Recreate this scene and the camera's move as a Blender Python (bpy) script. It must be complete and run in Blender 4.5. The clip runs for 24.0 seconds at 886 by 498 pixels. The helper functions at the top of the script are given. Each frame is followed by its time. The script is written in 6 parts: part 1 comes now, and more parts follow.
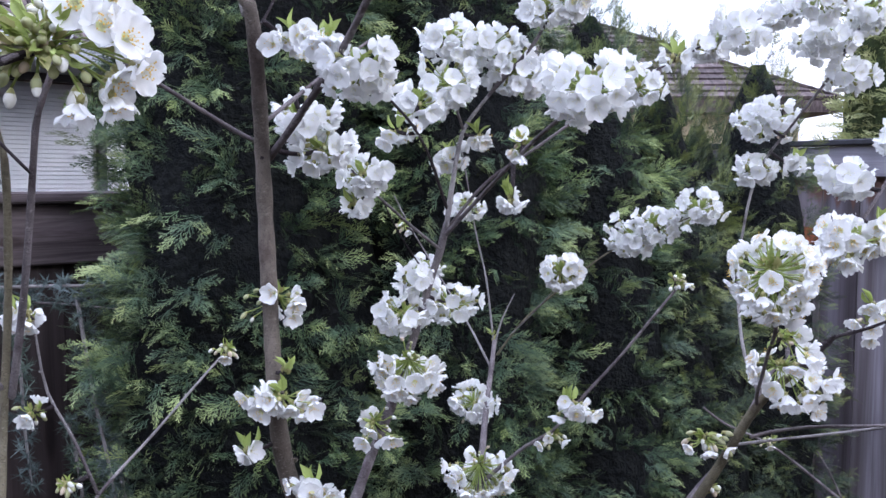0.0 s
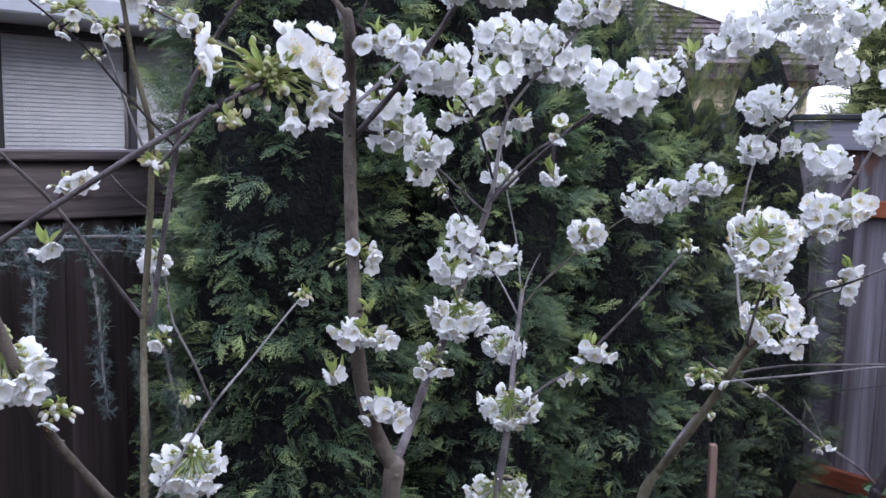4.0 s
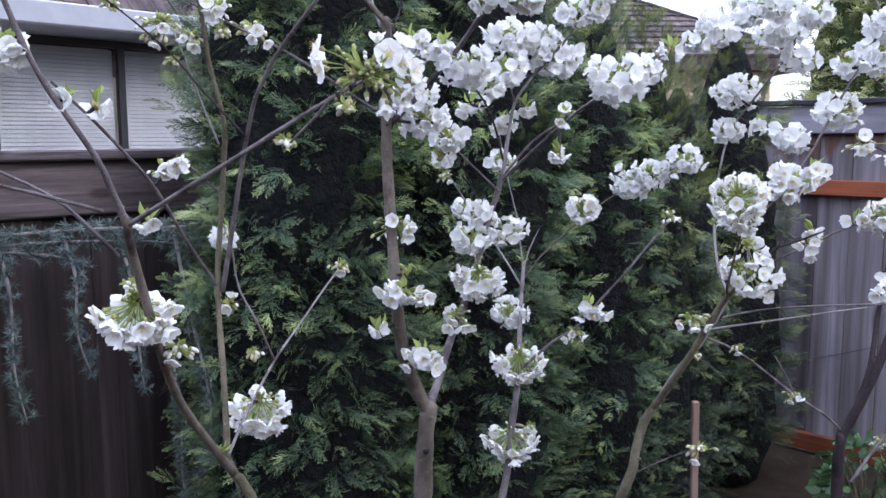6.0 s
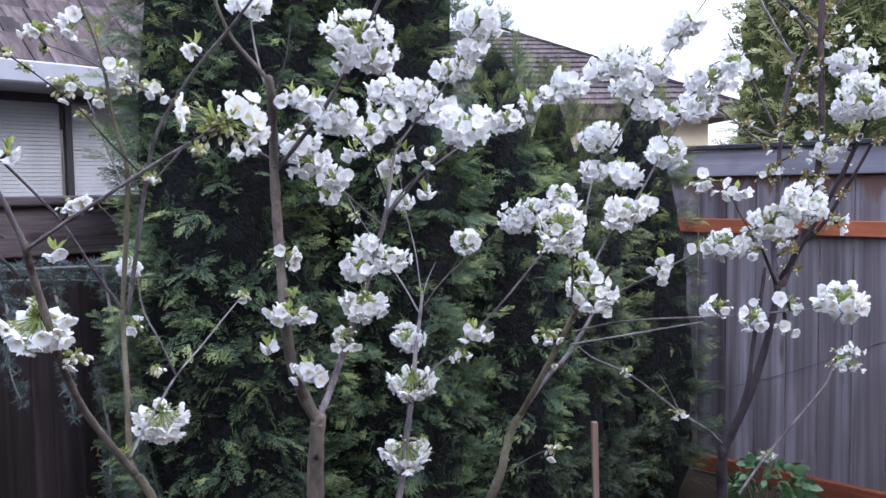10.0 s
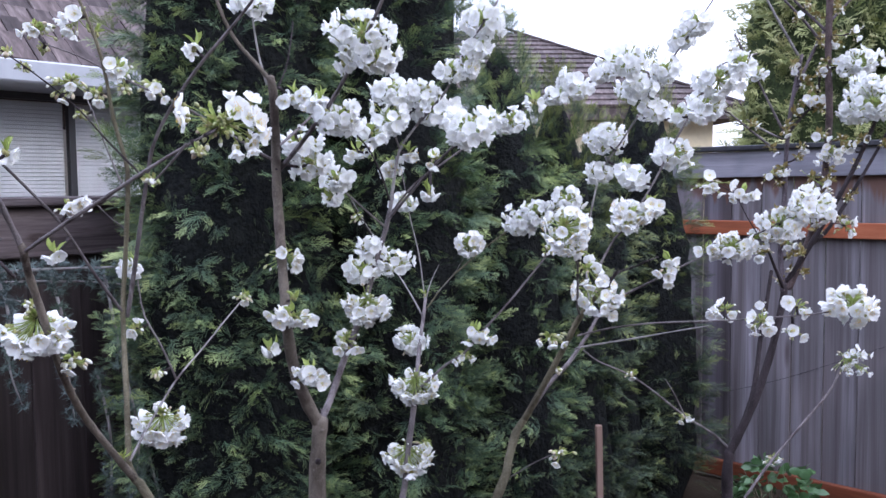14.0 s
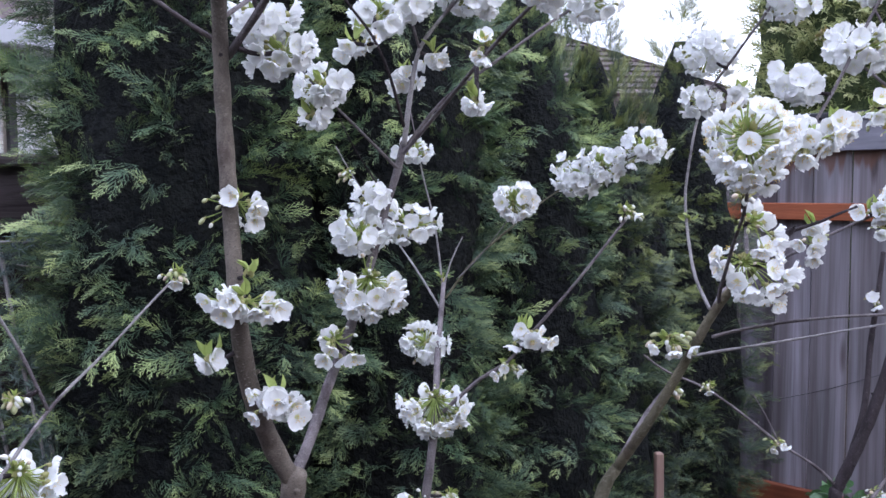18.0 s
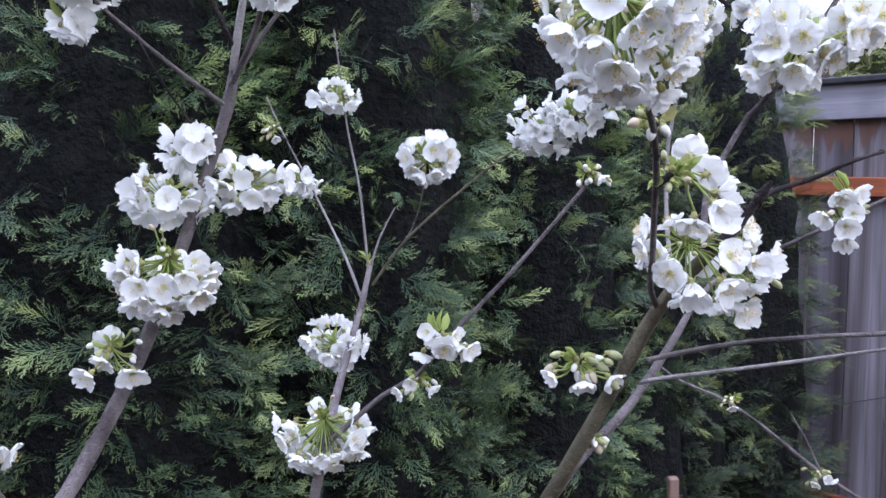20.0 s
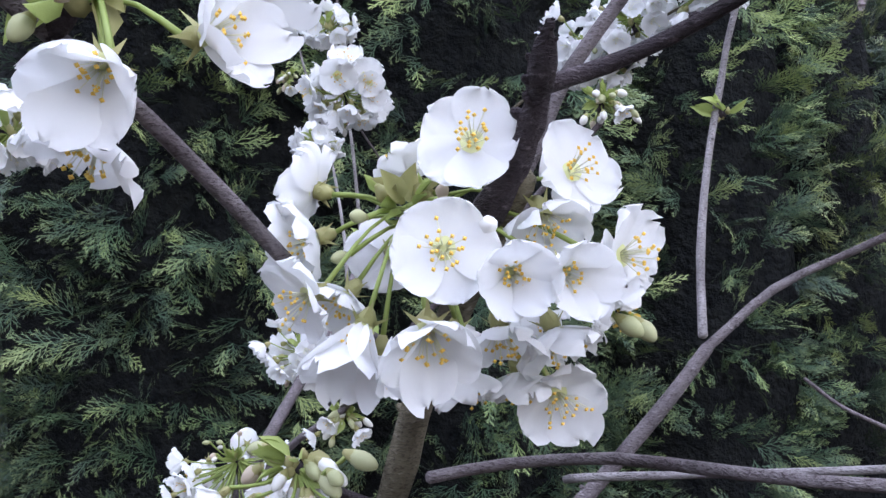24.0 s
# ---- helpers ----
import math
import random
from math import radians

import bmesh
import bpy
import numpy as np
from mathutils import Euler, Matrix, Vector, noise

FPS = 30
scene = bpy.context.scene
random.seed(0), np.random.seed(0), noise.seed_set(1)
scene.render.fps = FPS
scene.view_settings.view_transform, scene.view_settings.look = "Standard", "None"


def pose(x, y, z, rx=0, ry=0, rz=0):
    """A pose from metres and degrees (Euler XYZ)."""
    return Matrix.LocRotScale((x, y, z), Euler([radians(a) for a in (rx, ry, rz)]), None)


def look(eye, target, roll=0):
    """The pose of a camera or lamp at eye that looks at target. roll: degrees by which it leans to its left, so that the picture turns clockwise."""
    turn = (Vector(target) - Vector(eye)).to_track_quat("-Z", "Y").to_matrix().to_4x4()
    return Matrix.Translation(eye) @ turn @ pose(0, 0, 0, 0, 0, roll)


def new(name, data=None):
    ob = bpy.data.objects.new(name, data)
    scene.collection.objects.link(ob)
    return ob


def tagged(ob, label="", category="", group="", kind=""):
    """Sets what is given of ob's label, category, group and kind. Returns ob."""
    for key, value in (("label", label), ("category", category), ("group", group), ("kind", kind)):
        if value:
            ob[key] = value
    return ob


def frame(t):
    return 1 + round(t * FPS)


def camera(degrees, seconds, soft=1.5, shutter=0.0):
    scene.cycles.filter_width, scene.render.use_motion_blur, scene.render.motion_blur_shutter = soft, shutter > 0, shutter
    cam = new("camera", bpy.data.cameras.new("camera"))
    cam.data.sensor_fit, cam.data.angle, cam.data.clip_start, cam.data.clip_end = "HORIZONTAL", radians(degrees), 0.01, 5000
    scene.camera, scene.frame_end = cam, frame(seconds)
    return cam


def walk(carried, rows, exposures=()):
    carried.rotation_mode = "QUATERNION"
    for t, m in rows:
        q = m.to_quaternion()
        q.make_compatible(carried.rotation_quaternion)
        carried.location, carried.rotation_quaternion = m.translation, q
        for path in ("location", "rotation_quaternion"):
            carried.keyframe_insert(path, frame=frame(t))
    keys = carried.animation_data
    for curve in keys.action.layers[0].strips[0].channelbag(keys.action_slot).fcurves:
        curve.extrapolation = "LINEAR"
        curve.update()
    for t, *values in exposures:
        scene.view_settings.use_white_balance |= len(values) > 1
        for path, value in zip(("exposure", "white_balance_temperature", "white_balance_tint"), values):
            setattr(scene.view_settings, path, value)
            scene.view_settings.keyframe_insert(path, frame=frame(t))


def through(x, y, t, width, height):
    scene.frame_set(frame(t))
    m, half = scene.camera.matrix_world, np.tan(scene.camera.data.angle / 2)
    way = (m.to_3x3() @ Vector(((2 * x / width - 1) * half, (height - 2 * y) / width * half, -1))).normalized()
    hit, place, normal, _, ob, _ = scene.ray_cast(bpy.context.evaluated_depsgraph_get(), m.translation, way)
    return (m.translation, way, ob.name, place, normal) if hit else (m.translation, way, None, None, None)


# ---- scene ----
cam = camera(54.5, 24.0)
SKY, SUN = 0.22, 1.2
METRES, EYE, TILT, LEAN, TURN = 3.3, 1.65, -4.5, 0.0, 0.0
ROWS = [
    (0.0, 0.0, 0.0, 0.0, -0.0, 0.0, 0.0),
    (0.5, -0.0189, -0.005, 0.0249, -1.27, 0.97, -0.78),
    (1.0, -0.0241, 0.0003, 0.0452, -1.61, 1.8, -1.01),
    (1.5, -0.0267, 0.0094, 0.0559, -1.54, 1.3, -0.64),
    (2.0, -0.0396, 0.0147, 0.0469, -0.89, 0.68, -0.82),
    (2.5, -0.0424, 0.0088, 0.0325, -0.15, 0.07, -0.6),
    (3.0, -0.029, -0.0043, 0.0206, -0.26, -1.01, -0.64),
    (3.5, -0.0175, -0.0399, 0.0103, 0.26, -2.12, -1.48),
    (5.5, -0.0617, -0.1536, -0.0083, -0.19, -3.22, 0.24),
    (6.0, -0.0561, -0.1558, -0.0097, -1.66, -2.92, 0.32),
    (6.5, -0.0525, -0.1662, -0.008, -4.52, -2.37, 0.52),
    (7.0, -0.0473, -0.1748, -0.0056, -7.14, -1.71, 0.53),
    (7.5, -0.0419, -0.1841, -0.0078, -8.51, -1.37, 0.44),
    (8.0, -0.0268, -0.2037, -0.0101, -7.66, -0.95, 0.3),
    (8.5, -0.0106, -0.2179, -0.0157, -6.28, -0.64, -0.17),
    (9.0, -0.0044, -0.2242, -0.0206, -5.23, -0.62, 0.29),
    (9.5, -0.0054, -0.233, -0.0212, -4.5, -0.14, 0.7),
    (10.0, -0.0033, -0.2349, -0.0225, -4.12, 0.28, 1.13),
    (10.5, -0.0022, -0.2333, -0.0227, -4.17, 0.27, 1.35),
    (12.5, 0.0063, -0.2238, -0.0213, -4.1, -0.01, 1.62),
    (13.0, 0.0038, -0.227, -0.0208, -4.01, 0.18, 1.4),
    (13.5, -0.0003, -0.2292, -0.0209, -3.94, 0.28, 1.23),
    (14.0, -0.0029, -0.2281, -0.0211, -3.89, 0.32, 0.99),
    (14.5, -0.0055, -0.2281, -0.0193, -3.57, 0.52, 0.79),
    (15.0, -0.0068, -0.226, -0.016, -2.82, 0.75, 0.92),
    (15.5, -0.0052, -0.2176, -0.0122, -2.42, 0.82, 0.74),
    (16.0, -0.0179, -0.1712, -0.0176, -3.96, 0.17, 0.91),
    (16.5, -0.0422, -0.1083, -0.0185, -7.79, -0.44, 1.87),
    (17.0, -0.0501, -0.0647, -0.0282, -9.44, -0.67, 2.21),
    (17.5, -0.0372, -0.0312, -0.0381, -6.98, 0.28, 1.32),
    (19.5, 0.0464, 0.11, -0.0427, -2.76, -0.32, 0.53),
    (20.0, 0.0748, 0.1303, -0.0451, 0.08, -1.02, 0.17),
    (20.5, 0.0866, 0.1611, -0.0439, -0.16, -1.48, 1.14),
    (21.0, 0.0947, 0.1919, -0.0476, 0.46, -1.81, 1.16),
    (21.5, 0.1156, 0.216, -0.0451, 4.92, -2.37, -0.46),
    (22.0, 0.1347, 0.2336, -0.0434, 9.53, -2.61, -1.14),
    (22.5, 0.1428, 0.244, -0.0401, 11.76, -2.53, -0.42),
    (23.0, 0.1498, 0.2535, -0.0429, 13.94, -2.59, 0.49),
    (23.5, 0.1592, 0.2617, -0.0443, 15.48, -2.66, 1.0),
    (24.0, 0.1616, 0.2663, -0.0473, 16.24, -2.57, 0.78),
]
walk(cam, [(t, pose(0, 0, EYE, TILT, LEAN, TURN) @ pose(METRES * x, METRES * y, METRES * z, 90 + pitch, roll, yaw)) for t, x, y, z, yaw, pitch, roll in ROWS], [(0.0, 0.1), (1.0, -0.28), (3.5, -0.2), (5.5, 0.08), (10.0, 0.14), (17.5, 0.12), (20.0, 0.3), (21.0, 0.45), (22.2, 0.4), (23.0, 0.2), (24.0, 0.14)])

# ---- light ----
world = bpy.data.worlds.new("sky")
scene.world = world
world.use_nodes = True
wt = world.node_tree
wt.nodes.clear()
w_out = wt.nodes.new("ShaderNodeOutputWorld")
w_bg = wt.nodes.new("ShaderNodeBackground")
w_sky = wt.nodes.new("ShaderNodeTexSky")
w_sky.sky_type = "NISHITA"
w_sky.sun_disc = False
w_sky.sun_elevation = radians(24)
w_sky.sun_rotation = radians(60)
w_sky.dust_density = 5.0
w_sky.air_density = 1.0
w_tc = wt.nodes.new("ShaderNodeTexCoord")
w_xyz = wt.nodes.new("ShaderNodeSeparateXYZ")
w_map = wt.nodes.new("ShaderNodeMapRange")
w_map.inputs["To Min"].default_value = 0.52
w_map.inputs["To Max"].default_value = 1.75
w_veil = wt.nodes.new("ShaderNodeMixRGB")
w_veil.blend_type = "MULTIPLY"
w_veil.inputs[0].default_value = 1.0
w_veil.inputs[1].default_value = (10.7, 11.7, 15.9, 1)
wt.links.new(w_tc.outputs["Generated"], w_xyz.inputs[0])
wt.links.new(w_xyz.outputs[2], w_map.inputs[0])
wt.links.new(w_map.outputs[0], w_veil.inputs[2])
w_mix = wt.nodes.new("ShaderNodeMixRGB")
w_mix.inputs[0].default_value = 0.8
wt.links.new(w_veil.outputs[0], w_mix.inputs[2])
wt.links.new(w_sky.outputs[0], w_mix.inputs[1])
wt.links.new(w_mix.outputs[0], w_bg.inputs[0])
w_bg.inputs[1].default_value = SKY
wt.links.new(w_bg.outputs[0], w_out.inputs[0])
sun_data = bpy.data.lights.new("sun", "SUN")
sun_data.energy, sun_data.angle, sun_data.color = SUN, radians(25), (0.98, 0.98, 1.0)
sun = new("sun", sun_data)
sun.matrix_world = look((4, -3, 4), (0, 1.2, 1.2))


# ---- materials ----
def material(name, rough=0.7, spec=0.3, metal=0.0):
    m = bpy.data.materials.new(name)
    m.use_nodes = True
    b = m.node_tree.nodes["Principled BSDF"]
    b.inputs["Roughness"].default_value = rough
    b.inputs["Specular IOR Level"].default_value = spec
    b.inputs["Metallic"].default_value = metal
    return m, m.node_tree, b


def noise_node(nt, scale, detail=4.0, rough=0.6, stretch=(1, 1, 1), space="Object"):
    tc = nt.nodes.new("ShaderNodeTexCoord")
    mp = nt.nodes.new("ShaderNodeMapping")
    mp.inputs["Scale"].default_value = stretch
    nz = nt.nodes.new("ShaderNodeTexNoise")
    nz.inputs["Scale"].default_value = scale
    nz.inputs["Detail"].default_value = detail
    nz.inputs["Roughness"].default_value = rough
    nt.links.new(tc.outputs[space], mp.inputs[0])
    nt.links.new(mp.outputs[0], nz.inputs["Vector"])
    return nz.outputs["Fac"]


def ramp(nt, fac, stops):
    r = nt.nodes.new("ShaderNodeValToRGB")
    el = r.color_ramp.elements
    while len(el) < len(stops):
        el.new(0.5)
    for e, (p, c) in zip(el, stops):
        e.position, e.color = p, (*c, 1)
    nt.links.new(fac, r.inputs[0])
    return r.outputs[0]


def mixed(nt, a, b, fac, kind="MIX"):
    m = nt.nodes.new("ShaderNodeMixRGB")
    m.blend_type = kind
    for s, v in ((1, a), (2, b), (0, fac)):
        if isinstance(v, (int, float)):
            m.inputs[s].default_value = v
        elif isinstance(v, tuple):
            m.inputs[s].default_value = (*v, 1)
        else:
            nt.links.new(v, m.inputs[s])
    return m.outputs[0]


def bump(nt, b, fac, strength, distance=0.002):
    n = nt.nodes.new("ShaderNodeBump")
    n.inputs["Strength"].default_value = strength
    n.inputs["Distance"].default_value = distance
    nt.links.new(fac, n.inputs["Height"])
    nt.links.new(n.outputs[0], b.inputs["Normal"])


def bark(name, dark, light, fleck):
    m, nt, b = material(name, 0.75, 0.2)
    big = noise_node(nt, 26, 3, 0.6, (1, 1, 0.35))
    col = ramp(nt, big, [(0.32, dark), (0.68, light)])
    fine = noise_node(nt, 150, 4, 0.7, (1, 1, 2.4))
    col = mixed(nt, col, fleck, ramp(nt, fine, [(0.58, (0, 0, 0)), (0.70, (0.8, 0.8, 0.8))]))
    lenticel = noise_node(nt, 420, 3, 0.7, (1, 1, 3.2))
    col = mixed(nt, col, mixed(nt, col, (0.42, 0.38, 0.38), 1.0, "MULTIPLY"), ramp(nt, lenticel, [(0.52, (0, 0, 0)), (0.64, (1, 1, 1))]))
    ring = noise_node(nt, 13, 4, 0.65, (1, 1, 0.6))
    col = mixed(nt, col, mixed(nt, col, (0.5, 0.46, 0.48), 1.0, "MULTIPLY"), ramp(nt, ring, [(0.54, (0, 0, 0)), (0.64, (1, 1, 1))]))
    nt.links.new(col, b.inputs["Base Color"])
    both = nt.nodes.new("ShaderNodeMath")
    both.operation = "ADD"
    nt.links.new(fine, both.inputs[0])
    nt.links.new(lenticel, both.inputs[1])
    bump(nt, b, both.outputs[0], 0.9, 0.0026)
    return m


BROWN_BARK = bark("brown_bark", (0.078, 0.064, 0.053), (0.205, 0.172, 0.144), (0.33, 0.29, 0.255))
OLIVE_BARK = bark("olive_bark", (0.085, 0.076, 0.050), (0.205, 0.180, 0.122), (0.31, 0.28, 0.23))
GREY_BARK = bark("grey_bark", (0.090, 0.077, 0.080), (0.23, 0.20, 0.205), (0.34, 0.31, 0.31))
PALE_BARK = bark("pale_bark", (0.17, 0.155, 0.155), (0.34, 0.315, 0.315), (0.44, 0.42, 0.41))
DARK_BARK = bark("dark_bark", (0.022, 0.016, 0.018), (0.054, 0.042, 0.047), (0.16, 0.13, 0.14))
VIOLET_BARK = bark("violet_bark", (0.07, 0.056, 0.064), (0.16, 0.13, 0.145), (0.25, 0.21, 0.22))
RUST_BARK = bark("rust_bark", (0.050, 0.034, 0.034), (0.12, 0.085, 0.083), (0.22, 0.165, 0.155))


def petal_material():
    m, nt, b = material("petal", 0.55, 0.25)
    b.inputs["Subsurface Weight"].default_value = 0.0
    veins = noise_node(nt, 420, 3, 0.6, (1, 1, 0.3))
    col = ramp(nt, veins, [(0.3, (0.78, 0.78, 0.785)), (0.7, (0.87, 0.87, 0.87))])
    nt.links.new(col, b.inputs["Base Color"])
    tr = nt.nodes.new("ShaderNodeBsdfTranslucent")
    tr.inputs[0].default_value = (0.82, 0.83, 0.81, 1)
    mx = nt.nodes.new("ShaderNodeMixShader")
    mx.inputs[0].default_value = 0.38
    nt.links.new(b.outputs[0], mx.inputs[1])
    nt.links.new(tr.outputs[0], mx.inputs[2])
    nt.links.new(mx.outputs[0], nt.nodes["Material Output"].inputs[0])
    bump(nt, b, veins, 0.25, 0.0006)
    return m


def leafy(name, a, c, rough=0.5, through=0.3, scale=60):
    m, nt, b = material(name, rough, 0.35)
    col = ramp(nt, noise_node(nt, scale, 3), [(0.3, a), (0.7, c)])
    oi = nt.nodes.new("ShaderNodeObjectInfo")
    col = mixed(nt, col, c, ramp(nt, oi.outputs["Random"], [(0.0, (0, 0, 0)), (1.0, (0.6, 0.6, 0.6))]))
    nt.links.new(col, b.inputs["Base Color"])
    tr = nt.nodes.new("ShaderNodeBsdfTranslucent")
    nt.links.new(col, tr.inputs[0])
    mx = nt.nodes.new("ShaderNodeMixShader")
    mx.inputs[0].default_value = through
    nt.links.new(b.outputs[0], mx.inputs[1])
    nt.links.new(tr.outputs[0], mx.inputs[2])
    nt.links.new(mx.outputs[0], nt.nodes["Material Output"].inputs[0])
    return m


PETAL = petal_material()
YOUNG_LEAF = leafy("young_leaf", (0.21, 0.28, 0.06), (0.38, 0.45, 0.15))
STALK = leafy("flower_stalk", (0.22, 0.29, 0.07), (0.33, 0.40, 0.12))
CALYX = leafy("calyx", (0.27, 0.30, 0.10), (0.40, 0.36, 0.17))
ANTHER = leafy("anther", (0.74, 0.43, 0.05), (0.84, 0.58, 0.12), 0.7, 0.1)
THROAT = leafy("flower_throat", (0.66, 0.69, 0.30), (0.76, 0.76, 0.42), 0.6, 0.2)
PALE_ANTHER = leafy("pale_anther", (0.76, 0.69, 0.44), (0.82, 0.78, 0.60), 0.7, 0.1)
PALE_THROAT = leafy("pale_throat", (0.79, 0.81, 0.70), (0.84, 0.85, 0.79), 0.6, 0.2)
FILAMENT = leafy("filament", (0.70, 0.70, 0.50), (0.80, 0.79, 0.62), 0.6, 0.3)
BUD_WHITE = leafy("bud_petal", (0.66, 0.65, 0.58), (0.80, 0.79, 0.76), 0.55, 0.25)
BUD_GREEN = leafy("bud_green", (0.30, 0.33, 0.14), (0.50, 0.50, 0.30), 0.55, 0.25)
BUD_PINK = leafy("bud_pink", (0.44, 0.33, 0.24), (0.60, 0.52, 0.40), 0.55, 0.2)
RED_LEAF = leafy("bronze_leaf", (0.15, 0.085, 0.030), (0.26, 0.22, 0.075), 0.5, 0.25)
SHRUB_LEAF = leafy("shrub_leaf", (0.020, 0.055, 0.020), (0.085, 0.16, 0.065), 0.28, 0.2, 25)


def foliage(name, deep, mid, tipc):
    m, nt, b = material(name, 0.55, 0.3)
    # in the crowns tone also carries painted light and shade
    tone = nt.nodes.new("ShaderNodeAttribute")
    tone.attribute_name = "tone"
    tip = nt.nodes.new("ShaderNodeAttribute")
    tip.attribute_name = "tip"
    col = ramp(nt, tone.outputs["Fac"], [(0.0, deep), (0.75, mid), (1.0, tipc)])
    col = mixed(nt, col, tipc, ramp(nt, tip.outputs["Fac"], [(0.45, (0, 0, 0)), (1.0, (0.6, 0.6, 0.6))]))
    patch = noise_node(nt, 3.0, 3)
    col = mixed(nt, col, mixed(nt, col, (0.75, 0.82, 0.62), 1.0, "MULTIPLY"), ramp(nt, patch, [(0.4, (0, 0, 0)), (0.65, (1, 1, 1))]))
    nt.links.new(col, b.inputs["Base Color"])
    tr = nt.nodes.new("ShaderNodeBsdfTranslucent")
    nt.links.new(col, tr.inputs[0])
    mx = nt.nodes.new("ShaderNodeMixShader")
    mx.inputs[0].default_value = 0.12
    nt.links.new(b.outputs[0], mx.inputs[1])
    nt.links.new(tr.outputs[0], mx.inputs[2])
    nt.links.new(mx.outputs[0], nt.nodes["Material Output"].inputs[0])
    return m


CEDAR_GREEN = foliage("arborvitae_foliage", (0.016, 0.033, 0.026), (0.078, 0.128, 0.080), (0.34, 0.40, 0.17))
# olive, and darkened: shade on the right-hand columns is put into the colour
OLIVE_GREEN = foliage("olive_foliage", (0.010, 0.020, 0.016), (0.045, 0.072, 0.045), (0.22, 0.245, 0.09))
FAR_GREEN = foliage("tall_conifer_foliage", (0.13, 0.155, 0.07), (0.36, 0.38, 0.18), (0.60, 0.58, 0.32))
BLUE_GREEN = foliage("blue_cedar_needles", (0.045, 0.062, 0.062), (0.09, 0.12, 0.12), (0.16, 0.20, 0.20))


# near-black by default: the shade deep inside a crown is put into this colour
def shade_shell(name="inner_shade", deep=(0.005, 0.006, 0.007), pale=(0.016, 0.017, 0.016)):
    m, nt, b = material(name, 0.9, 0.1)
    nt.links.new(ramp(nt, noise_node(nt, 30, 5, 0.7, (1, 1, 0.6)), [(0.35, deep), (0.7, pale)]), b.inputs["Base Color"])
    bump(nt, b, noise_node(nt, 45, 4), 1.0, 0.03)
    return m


SHADE_SHELL = shade_shell()
FAR_SHADE_SHELL = shade_shell("green_inner_shade", (0.018, 0.028, 0.014), (0.075, 0.095, 0.04))


